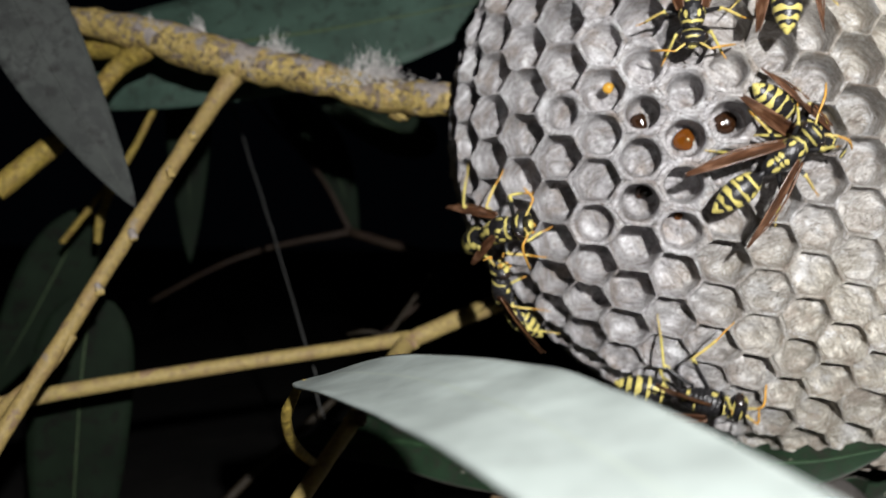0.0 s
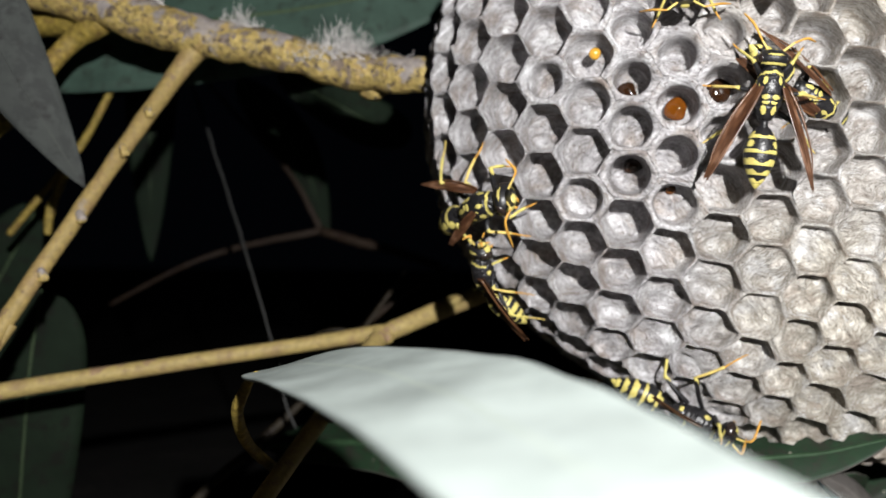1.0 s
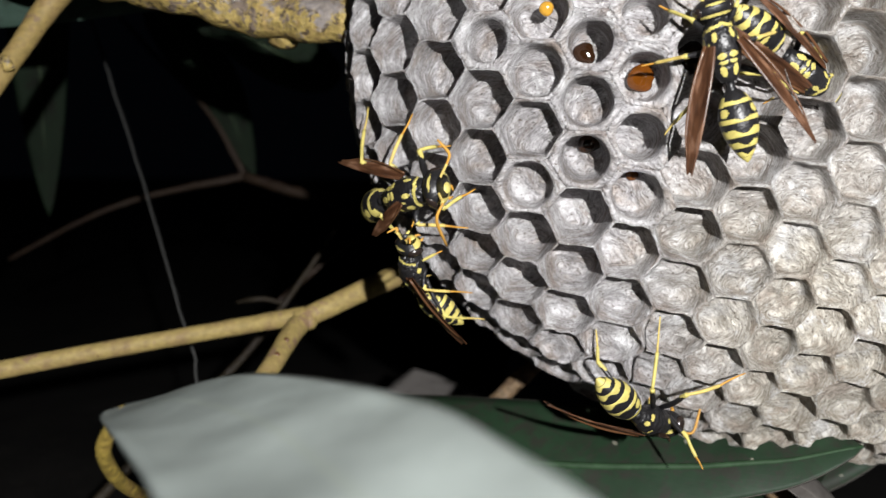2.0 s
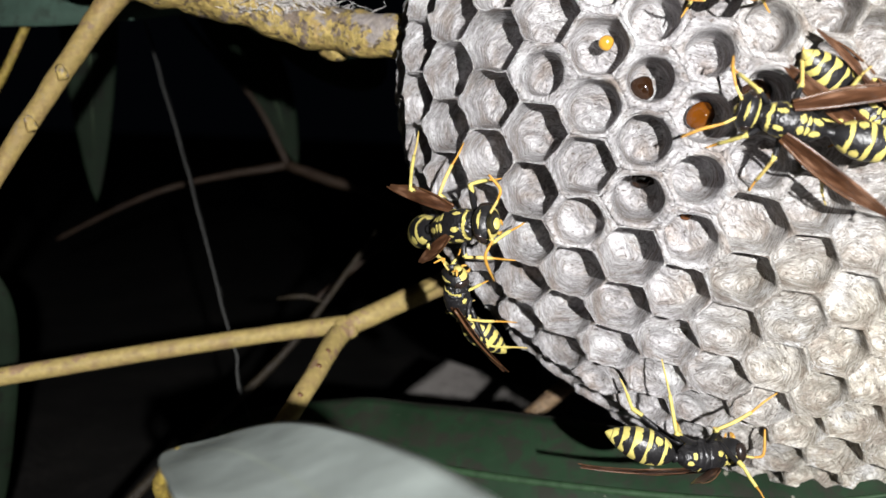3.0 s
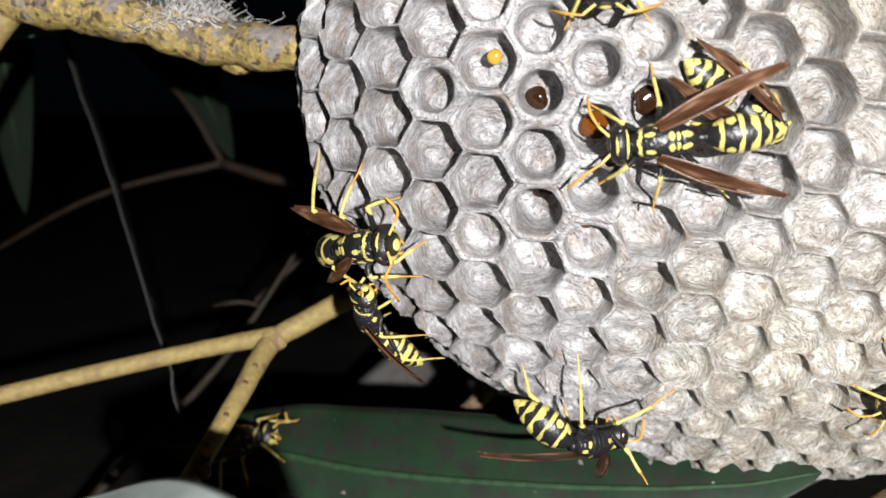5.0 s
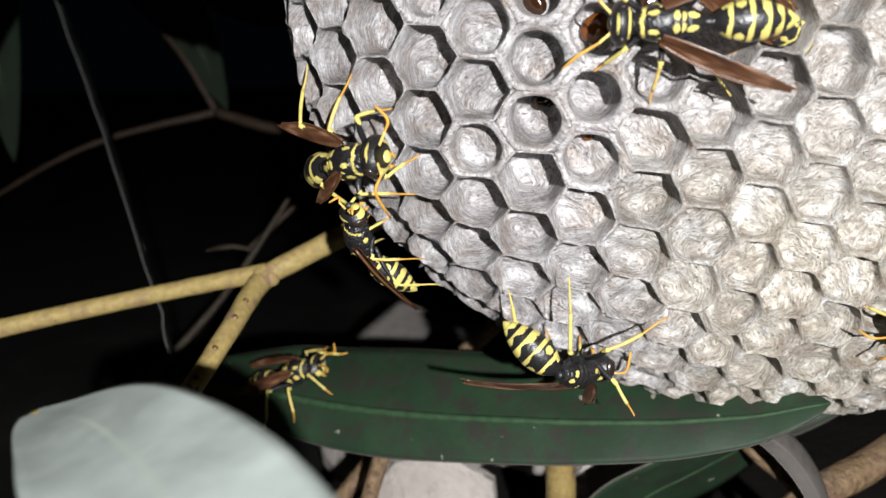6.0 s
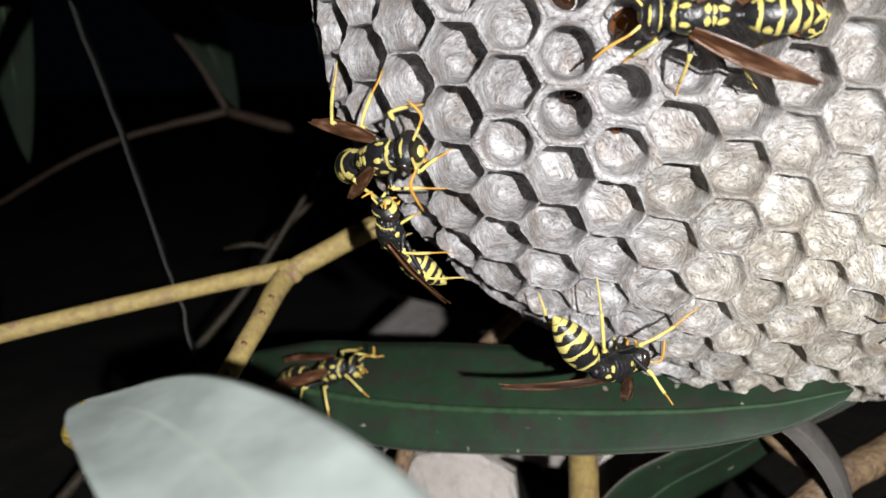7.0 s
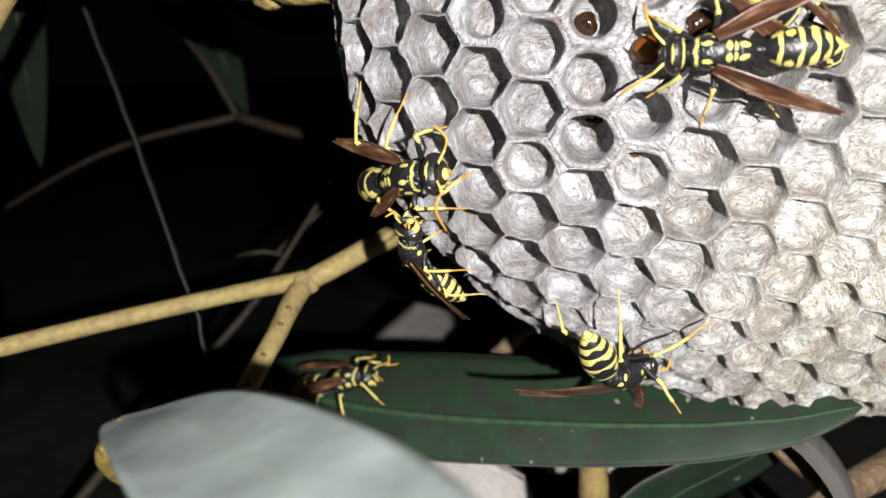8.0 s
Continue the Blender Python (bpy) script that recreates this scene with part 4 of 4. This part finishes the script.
def tergite_pattern(k):
    def pattern(u, a):
        scallop = 0.10 * math.cos(a * 3.0) + 0.06 * math.cos(a * 6.0)
        if k == 0:
            return 0.70 + 0.4 * scallop < u < 0.96 or (near(a, 1.35, 0.35) and u > 0.45)
        if k == 1:
            return 0.78 + 0.6 * scallop < u < 0.97 or spot(u, a, 0.40, 0.95, 0.22, 0.30)
        if k == 5:
            return u > 0.22 and a < 1.6 or u > 0.55
        return u > 0.60 + scallop * 1.5 and u < 0.97
    return pattern


def chest_radius(u):
    """The thorax: plates parted by grooves behind the collar, before and behind the scutellum."""
    r = 1.78 * (math.sin(math.pi * (0.06 + 0.86 * u) ** 0.92) ** 0.55) * (1 - 0.12 * u)
    for at, wide, deep in ((0.16, 0.018, 0.06), (0.55, 0.014, 0.07), (0.66, 0.012, 0.05), (0.76, 0.02, 0.06)):
        r *= 1 - deep * math.exp(-((u - at) / wide) ** 2)
    return r


def rough_skin(verts, amount):
    """Fine dents and punctures."""
    return [v * (1 + amount * noise.noise(v * 3200) + 0.6 * amount * noise.noise(v * 9000)) for v in verts]


def build_wasp_meshes():
    made = {}
    v, f, ix = skin(thorax_pattern, 5.0, -1.0, 72, 80, chest_radius, 1.0)
    made["thorax"] = mesh_of("thorax", rough_skin(v, 0.03), f, [BLACK, YELLOW], ix)
    v, f, ix = skin(lambda u, a: (near(u, 0.10 + 0.045 * a, 0.02) and a < 1.5) or spot(u, a, 0.33, 1.6, 0.06, 0.2) or spot(u, a, 0.69, 0.32, 0.025, 0.22) or spot(u, a, 0.90, 0.75, 0.05, 0.28) or spot(u, a, 0.84, 1.5, 0.04, 0.3), 5.0, -1.0, 72, 80,
                    chest_radius, 1.0)
    made["dark_thorax"] = mesh_of("thorax", rough_skin(v, 0.05), f, [BLACK, YELLOW], ix)
    v, f, ix = skin(lambda u, a: False, -0.8, -1.9, 6, 12, lambda u: 0.55 - 0.15 * math.sin(math.pi * u))
    made["waist"] = mesh_of("waist", v, f, [BLACK, YELLOW], ix)
    edges = [-1.7, -3.1, -4.75, -6.15, -7.25, -8.15, -9.0]

    def prof(x):
        s = (-1.7 - x) / 7.3
        return 1.82 * (math.sin(math.pi * min(1, 0.02 + 0.98 * s) ** 0.82) ** 0.72)
    for k in range(6):
        a, b = edges[k], edges[k + 1] - (0.18 if k < 5 else 0)
        v, f, ix = skin(tergite_pattern(k), a, b, 16, 72, lambda u, a=a, b=b: prof(a + (b - a) * u) + 0.05 * u - 0.03, 0.9)
        made["abdomen_%d" % k] = mesh_of("abdomen" if k == 0 else "abdomen_segment", v, f, [BLACK, YELLOW], ix)
    v, f, ix = skin(lambda u, a: (u < 0.24 and 1.5 < a) or spot(u, a, 0.80, 0.0, 0.07, 1.2) or spot(u, a, 0.30, 0.0, 0.06, 0.5), 6.95, 4.95, 24, 48,
                    lambda u: 1.75 * math.sin(math.pi * (0.16 + 0.72 * u)) ** 0.7, 0.86)
    made["head"] = mesh_of("head", [Vector((p.x, p.y * 1.08, p.z)) for p in v], f, [BLACK, YELLOW], ix)
    v, f = ball_data((0, 0, 0), (0.00062, 0.00048, 0.00102), 14, 10)
    made["eye"] = mesh_of("eye", v, f, [EYE_DARK])
    v, f = ball_data((0, 0, 0), (0.00055, 0.00075, 0.00062), 14, 10)
    made["clypeus"] = mesh_of("clypeus", v, f, [YELLOW])
    v, f = tube_data([(0, 0, 0), (0.0002, 0.0002, -0.0004), (0.0001, -0.0001, -0.0008)], (0.0002, 0.00018, 0.00008), 8, 8)
    made["mandible"] = mesh_of("mandible", v, f, [ORANGE])
    # a folded wing: long, narrow, with a thick leading edge and pleats
    verts, faces, n, m = [], [], 26, 8
    for k in range(n + 1):
        u = k / n
        w = 0.00088 * math.sin(math.pi * (0.10 + 0.86 * u ** 0.9)) ** 0.6 + 0.0001
        for q in range(m + 1):
            a = 2 * q / m - 1
            x = -0.0118 * u
            z = 0.00008 * math.cos(a * 9) * (1 - 0.4 * u) + 0.0005 * math.sin(u * 2.6) - 0.0005 * u
            verts.append(Vector((x - abs(a) * 0.0004 * u, a * w, z + 0.00018 * (1 - a))))
    cnt = len(verts)
    verts += [v - Vector((0, 0, 0.00007)) for v in verts]
    for k in range(n):
        for q in range(m):
            a = k * (m + 1) + q
            faces.append((a, a + 1, a + m + 2, a + m + 1))
            faces.append((a + cnt, a + m + 1 + cnt, a + m + 2 + cnt, a + 1 + cnt))
        for q in (0, m):
            a = k * (m + 1) + q
            faces.append((a, a + m + 1, a + m + 1 + cnt, a + cnt))
    made["wing"] = mesh_of("wing", verts, faces, [WING])
    v, f = tube_data([(0, 0.0005, 0.0003), (-0.004, 0.00086, 0.0006), (-0.008, 0.00088, 0.0004), (-0.0115, 0.0003, -0.0002)], (0.00016, 0.00014, 0.0001, 0.00005), 16, 6)
    made["wing_vein"] = mesh_of("wing_vein", v, f, [BROWN])
    return made


WASP = build_wasp_meshes()


def rod(name, a, b, r0, r1, mat, parent, bend=0.0, n=8, label=""):
    a, b = Vector(a) * 0.001, Vector(b) * 0.001
    midp = (a + b) / 2 + Vector((0, 0, bend * 0.001))
    v, f = tube_data([a, midp, b], (r0 * 0.001, (r0 + r1) * 0.00052, r1 * 0.001), n, 9)
    return part(name, mesh_of(name, v, f, [mat]), parent, label)


# feet (x, y, z) of the six legs in millimetres, front, middle, hind, left then right
STANCE = [((8.0, 4.2, -2.9), (2.8, 7.2, -2.9), (-4.5, 6.6, -2.9)), ((8.3, -3.8, -2.9), (2.4, -7.0, -2.9), (-4.0, -6.8, -2.9))]
HIPS = [(3.9, 0.8, -1.2), (2.2, 1.0, -1.35), (0.5, 0.95, -1.2)]


def build_wasp(label, m, stance=STANCE, spread=24, wing_pitch=2, bend=(0, 0, 0), antennae=((9.6, 2.6, -0.6), (9.6, -2.6, -0.6)), size=1.0, wings=(1, 1), wing_size=(1.0, 1.0), head_turn=(0, 0, 0), wing_roll=38, chest="thorax"):
    root = new("wasp")
    root.matrix_world = m @ Matrix.Scale(size, 4)
    tagged(root, label, "wasp", "wasps on the nest")
    part("thorax", WASP[chest], root)
    part("waist", WASP["waist"], root)
    belly = Matrix.Translation((-0.0014, 0, 0)) @ pose(0, 0, 0, *bend) @ Matrix.Translation((0.0014, 0, 0))
    abdomen = part("abdomen", WASP["abdomen_0"], root, at=belly)
    for k in range(1, 6):
        part("abdomen_segment", WASP["abdomen_%d" % k], abdomen)
    head = part("head", WASP["head"], root, at=Matrix.Translation((0.0049, 0, 0)) @ pose(0, 0, 0, *head_turn) @ Matrix.Translation((-0.0049, 0, -0.0002)))
    for s in (1, -1):
        part("eye", WASP["eye"], head, at=pose(0.0059, s * 0.00152, 0.0001, s * 12, 0, s * 16))
        part("mandible", WASP["mandible"], head, at=pose(0.0061, s * 0.0004, -0.0012) @ Matrix.Diagonal((1, s, 1, 1)))
        if wings[0 if s > 0 else 1]:
            wing_len = wing_size[0 if s > 0 else 1]
            w = part("wing", WASP["wing"], root, "folded brown wing", at=pose(0.0026, s * 0.00125, 0.00125, -s * (wing_roll[0 if s > 0 else 1] if isinstance(wing_roll, tuple) else wing_roll), wing_pitch[0 if s > 0 else 1] if isinstance(wing_pitch, tuple) else wing_pitch, -s * (spread[0 if s > 0 else 1] if isinstance(spread, tuple) else spread)) @ Matrix.Diagonal((wing_len, s * wing_len, wing_len, 1)))
            part("wing_vein", WASP["wing_vein"], w)
    part("clypeus", WASP["clypeus"], head, at=pose(0.0066, 0, -0.0005))
    for s, tip in zip((1, -1), antennae):
        a = rod("antenna", (6.5, s * 0.45, 0.35), (7.9, s * 0.45 + (tip[1] - s * 0.45) * 0.35, 0.75), 0.14, 0.13, STRAW, head)
        kx, ky = 7.9, s * 0.45 + (tip[1] - s * 0.45) * 0.35
        v, f = tube_data([Vector(p) * 0.001 for p in ((kx, ky, 0.75), ((kx + tip[0]) / 2 + 0.3, (ky + tip[1]) / 2, 0.45), tip)], (0.00011, 0.00015, 0.00016, 0.0001), 14, 8)
        part("antenna_tip", mesh_of("antenna_tip", v, f, [ORANGE]), a)
    for s, feet in zip((1, -1), stance):
        for hip, foot, rank in zip(HIPS, feet, range(3)):
            if foot is None:
                continue
            h = Vector((hip[0], s * hip[1], hip[2]))
            ft = Vector(foot[:3])
            flat = Vector((ft.x - h.x, ft.y - h.y, 0))
            knee = h + flat * 0.42 + Vector((0, 0, 1.5 if rank < 2 else 2.0))
            ankle = h + flat * 0.80 + Vector((0, 0, (ft.z - h.z) * 0.72 + 0.25))
            if len(foot) == 6:
                knee = Vector(foot[3:])
                ankle = knee.lerp(ft, 0.55) + Vector((0.15, 0, 0.25))
            v, f = tube_data([p * 0.001 for p in (h, (h + knee) / 2 + Vector((0, 0, 0.2)), knee)], (0.00028, 0.00031, 0.00022), 8, 9)
            leg = part("leg", mesh_of("leg", v, f, [BLACK]), root)
            split = h.lerp(knee, 0.80)
            rod("knee", split, knee + (knee - split) * 0.06, 0.27, 0.25, YELLOW, leg)
            rod("shin", knee, ankle, 0.17, 0.19, YELLOW if rank != 1 else STRAW, leg, 0.1)
            rod("foot", ankle, ft, 0.12, 0.07, ORANGE if rank != 2 else STRAW, leg, -0.08)
    return root


WALKER = [
    (0.0, 0.0399, 0.0918, 0.0843, 98.5, -39.6, -16.7),
    (0.3, 0.0393, 0.0917, 0.0863, 98.0, -47.8, -17.4),
    (0.5, 0.0380, 0.0920, 0.0855, 101.5, -58.7, -21.8),
    (0.8, 0.0397, 0.0916, 0.0857, 104.4, -66.0, -24.4),
    (1.0, 0.0393, 0.0917, 0.0867, 127.1, -81.3, -48.0),
    (1.2, 0.0390, 0.0917, 0.0870, 129.4, -81.9, -50.3),
    (2.3, 0.0368, 0.0920, 0.0887, -98.7, -62.6, 175.9),
    (2.5, 0.0369, 0.0920, 0.0884, -97.1, -54.6, 174.0),
    (2.7, 0.0387, 0.0916, 0.0869, -96.4, -40.8, 173.3),
    (3.0, 0.0388, 0.0915, 0.0877, -94.1, -12.7, 170.2),
    (3.5, 0.0369, 0.0919, 0.0874, -94.0, 3.5, 168.3),
    (4.0, 0.0379, 0.0917, 0.0881, -93.7, 2.1, 168.8),
    (4.2, 0.0370, 0.0920, 0.0874, -94.1, 4.1, 168.2),
    (5.3, 0.0380, 0.0917, 0.0880, -93.6, 4.8, 168.7),
    (5.5, 0.0379, 0.0917, 0.0887, -93.3, 3.1, 168.8),
    (7.0, 0.0375, 0.0917, 0.0887, -93.3, -1.7, 168.9),
    (8.0, 0.0375, 0.0918, 0.0884, -93.5, 1.4, 168.7),
]
CLIMBER = [
    (0.0, 0.0321, 0.0993, 0.0541, 131.6, 9.0, -15.3),
    (0.2, 0.0322, 0.0974, 0.0567, 130.0, 8.2, -17.3),
    (0.4, 0.0346, 0.1009, 0.0551, 134.9, 21.4, -12.8),
    (0.5, 0.0332, 0.1020, 0.0524, 134.6, 23.4, -16.7),
    (0.7, 0.0338, 0.1056, 0.0500, 136.8, 28.8, -15.8),
    (1.0, 0.0338, 0.1056, 0.0494, 136.9, 24.3, -15.5),
    (1.2, 0.0345, 0.1067, 0.0492, 141.0, 33.5, -9.8),
    (2.3, 0.0323, 0.1015, 0.0530, 168.7, 17.7, 47.4),
    (2.5, 0.0314, 0.1015, 0.0539, 167.1, 18.0, 44.8),
    (3.0, 0.0335, 0.1011, 0.0518, 153.9, 5.7, 22.7),
    (3.5, 0.0334, 0.1013, 0.0524, 158.9, 3.5, 33.6),
    (4.0, 0.0337, 0.1014, 0.0515, 162.0, 9.2, 37.6),
    (4.2, 0.0321, 0.1014, 0.0528, 163.7, 10.9, 40.1),
    (5.3, 0.0306, 0.1014, 0.0535, 163.9, 12.1, 40.1),
    (5.5, 0.0300, 0.1015, 0.0536, 164.1, 11.6, 40.7),
    (6.0, 0.0296, 0.1015, 0.0530, 165.8, 13.1, 43.2),
    (6.5, 0.0303, 0.1015, 0.0523, 165.8, 11.2, 43.6),
    (7.0, 0.0303, 0.1015, 0.0523, 164.0, 7.9, 41.2),
    (7.5, 0.0309, 0.1016, 0.0525, 166.9, 0.2, 47.6),
    (8.0, 0.0298, 0.1015, 0.0534, 166.1, 8.9, 44.5),
]
# how its abdomen bends, in its own space
CLIMBER_BEND = [
    (0.0, 0.0, 0.0, 0.0, 0.0, 0.0, 0.0),
    (1.2, 0.0, 0.0, 0.0, 0.0, 0.0, 0.0),
    (2.3, -0.00033, 0.00041, 0.00081, -46.7, -35.2, 20.8),
    (2.5, -0.00054, 0.00054, 0.00096, -54.7, -43.2, 32.2),
    (3.0, -0.00025, 0.00057, 0.00057, -58.4, -23.8, 26.3),
    (3.5, -0.00050, 0.00032, 0.00103, -55.3, -47.2, 19.4),
    (4.0, -0.00019, 0.00041, 0.00058, -53.9, -24.4, 18.6),
    (4.2, -0.00079, 0.00087, 0.00090, -72.8, -40.2, 54.9),
    (5.3, -0.00072, 0.00078, 0.00095, -69.3, -42.6, 49.0),
    (5.5, -0.00031, 0.00025, 0.00084, -45.9, -37.0, 12.8),
    (6.0, -0.00080, 0.00076, 0.00101, -70.5, -46.3, 51.4),
    (6.5, -0.00052, 0.00034, 0.00103, -49.9, -47.5, 20.8),
    (7.0, -0.00059, 0.00019, 0.00113, -45.7, -53.5, 13.0),
    (7.5, -0.00064, 0.00016, 0.00116, -43.6, -56.2, 11.8),
    (8.0, -0.00044, -0.00015, 0.00101, -25.1, -46.0, -9.1),
]
NEAR_LEAF = [
    (0.0, -0.0167, 0.0811, 0.0587, 0.9, -0.8, -2.9),
    (0.5, -0.0177, 0.0877, 0.0566, 3.2, -0.3, -3.4),
    (1.0, -0.0181, 0.0837, 0.0573, 0.9, 1.6, -5.0),
    (2.5, -0.0181, 0.0840, 0.0593, -4.7, -1.1, -3.0),
    (3.5, -0.0171, 0.0838, 0.0583, -2.7, -2.8, -3.4),
    (5.5, -0.0182, 0.0842, 0.0588, 0.5, -1.2, -1.0),
    (7.0, -0.0189, 0.0845, 0.0591, 3.2, 0.1, 1.6),
    (8.0, -0.0187, 0.0837, 0.0597, -4.6, 0.8, -1.8),
]
VISITOR = [
    (0.0, -0.3000, 0.6500, 0.0090, 0.0, 0.0, -60.0),
    (2.45, -0.3000, 0.6500, 0.0090, 0.0, 0.0, -60.0),
    (2.6, -0.1098, 0.35, 0.0653, 10.0, -10.0, -60.0),
    (2.7, -0.0471, 0.24, 0.0696, 20.0, -25.0, -50.0),
    (2.8, -0.0285, 0.175, 0.0624, 35.0, -45.0, -35.0),
    (2.9, -0.0294, 0.1500, 0.0442, 60.0, -70.0, -20.0),
    (3.0, -0.0290, 0.1460, 0.0200, 50.0, -50.0, -25.0),
    (3.2, -0.0330, 0.1480, 0.0120, 40.0, -20.0, -27.0),
    (3.7, -0.0330, 0.1480, 0.0160, 30.0, -30.0, -27.0),
    (4.0, -0.0325, 0.1490, 0.0335, 20.0, -20.0, -27.0),
    (4.2, -0.0310, 0.1480, 0.0310, 30.0, -24.0, -27.0),
    (5.3, -0.0084, 0.1315, 0.0435, 29.9, -23.8, -27.5),
    (5.5, -0.0076, 0.1315, 0.0425, 30.5, -24.2, -27.2),
    (6.0, -0.0045, 0.1314, 0.0430, 30.2, -23.5, -31.9),
    (6.5, -0.0042, 0.1314, 0.0430, 29.2, -22.6, -33.1),
    (7.0, -0.0030, 0.1314, 0.0425, 28.1, -18.0, -31.0),
    (7.5, -0.0034, 0.1314, 0.0430, 28.8, -19.5, -29.6),
    (8.0, -0.0030, 0.1314, 0.0428, 28.4, -18.3, -31.2),
]


def keyed(rows):
    return [(t, pose(x, y, z, rx, ry, rz)) for t, x, y, z, rx, ry, rz in rows]


walker = build_wasp("black and yellow paper wasp turning on the comb, wings half spread", keyed(WALKER)[0][1], spread=23, antennae=((11.0, 3.8, -0.3), (8.6, -4.6, -1.2)))
CLING = [((4.7, 4.5, 4.6, 4.3, 3.0, 1.4), (3.6, 9.5, -5.0, -0.3, 4.9, -2.2), (-5.2, 4.2, -9.2, -3.4, 2.6, -2.2)), ((7.2, -2.6, -3.8), (2.6, -4.0, -4.6), (-4.4, -3.4, -8.6, -3.0, -3.8, -5.4))]
climber = build_wasp("black and yellow paper wasp clinging to the nest's lower rim", keyed(CLIMBER)[0][1], stance=CLING, size=1.08, chest="dark_thorax", spread=(25, 23), wing_pitch=(11, -5), wing_roll=(-22, 4), wing_size=(0.62, 1.05), antennae=((8.6, 2.8, -2.0), (8.8, -2.2, -2.2)))
visitor = build_wasp("paper wasp walking on the dark leaf below the nest", keyed(VISITOR)[0][1], spread=9, wing_roll=68, wing_size=(0.85, 0.85), antennae=((9.9, 1.6, 1.6), (9.6, -2.4, 0.6)))
# wasps that keep their places
build_wasp("black and yellow paper wasp gripping the outer cells, facing inwards", pose(0.0056, 0.1051, 0.0759, 72.4, -10.9, -49.9), spread=(20, 15), wing_pitch=(8, -20), wing_roll=(22, 52), size=1.1, wing_size=(0.80, 0.62), bend=(-4.2, -25.2, -7.3),
           antennae=((7.0, 4.2, 1.4), (5.4, -5.0, -2.6)),
           stance=[((5.6, 5.0, -1.9, 5.5, 3.2, 2.0), (1.9, 8.6, 0.3, 0.8, 2.9, 1.6), (-4.5, 10.7, 1.2, -3.0, 3.8, 2.3)), ((6.4, 1.3, -5.0, 5.4, -1.4, -2.1), (4.3, -2.0, -6.6, 2.4, -2.8, -1.4), (-2.6, -3.4, -4.2))])
build_wasp("black and yellow paper wasp hanging head up under its neighbour", pose(0.0081, 0.1078, 0.0661, 138.1, -54.2, -107.8), spread=20, wing_pitch=-16, size=0.92, wing_roll=-2, wing_size=(0.85, 1.05), wings=(0, 1), bend=(37.5, -25.7, 42.4), chest="dark_thorax",
           antennae=((7.9, 1.8, 1.6), (7.8, -1.8, 0.8)), stance=[((6.0, 3.5, -3.5), (0.0, 4.5, -4.0), (-4.0, 3.5, -4.5)), ((3.2, -0.9, -4.2), (-2.9, -4.1, -5.7, 0.8, -2.6, 0.3), (-7.2, -5.3, -6.2, -3.9, -4.0, -1.1))])
build_wasp("paper wasp facing down with feelers spread wide", pose(0.0306, 0.0943, 0.1066, 6.4, 80.9, -99.3), spread=14, antennae=((6.6, 5.2, -1.6), (6.6, -5.2, -1.6)))
build_wasp("paper wasp climbing upwards on the comb", pose(0.0417, 0.0921, 0.1093, 8.3, -81.3, 71.2), spread=12)
build_wasp("paper wasp with its head down inside a cell", pose(0.0452, 0.0950, 0.0900, 105.0, 32.0, 16.0), spread=4, wing_pitch=-4, stance=[((6, 2.6, -3.5), (2.8, 4.0, -3), (-4.5, 4.4, -2.4)), ((6, -2.6, -3.5), (2.4, -4.0, -3), (-4.0, -4.6, -2.4))])
build_wasp("paper wasp resting on the lower comb", pose(0.0685, 0.0950, 0.0612, -116.1, 35.4, 163.6), spread=20)


def motions():
    walk(walker, keyed(WALKER))
    walk(climber, keyed(CLIMBER))
    walk(next(o for o in climber.children if o.name.startswith("abdomen")), keyed(CLIMBER_BEND))
    walk(visitor, keyed(VISITOR))
    walk(near_leaf, keyed(NEAR_LEAF))


motions()
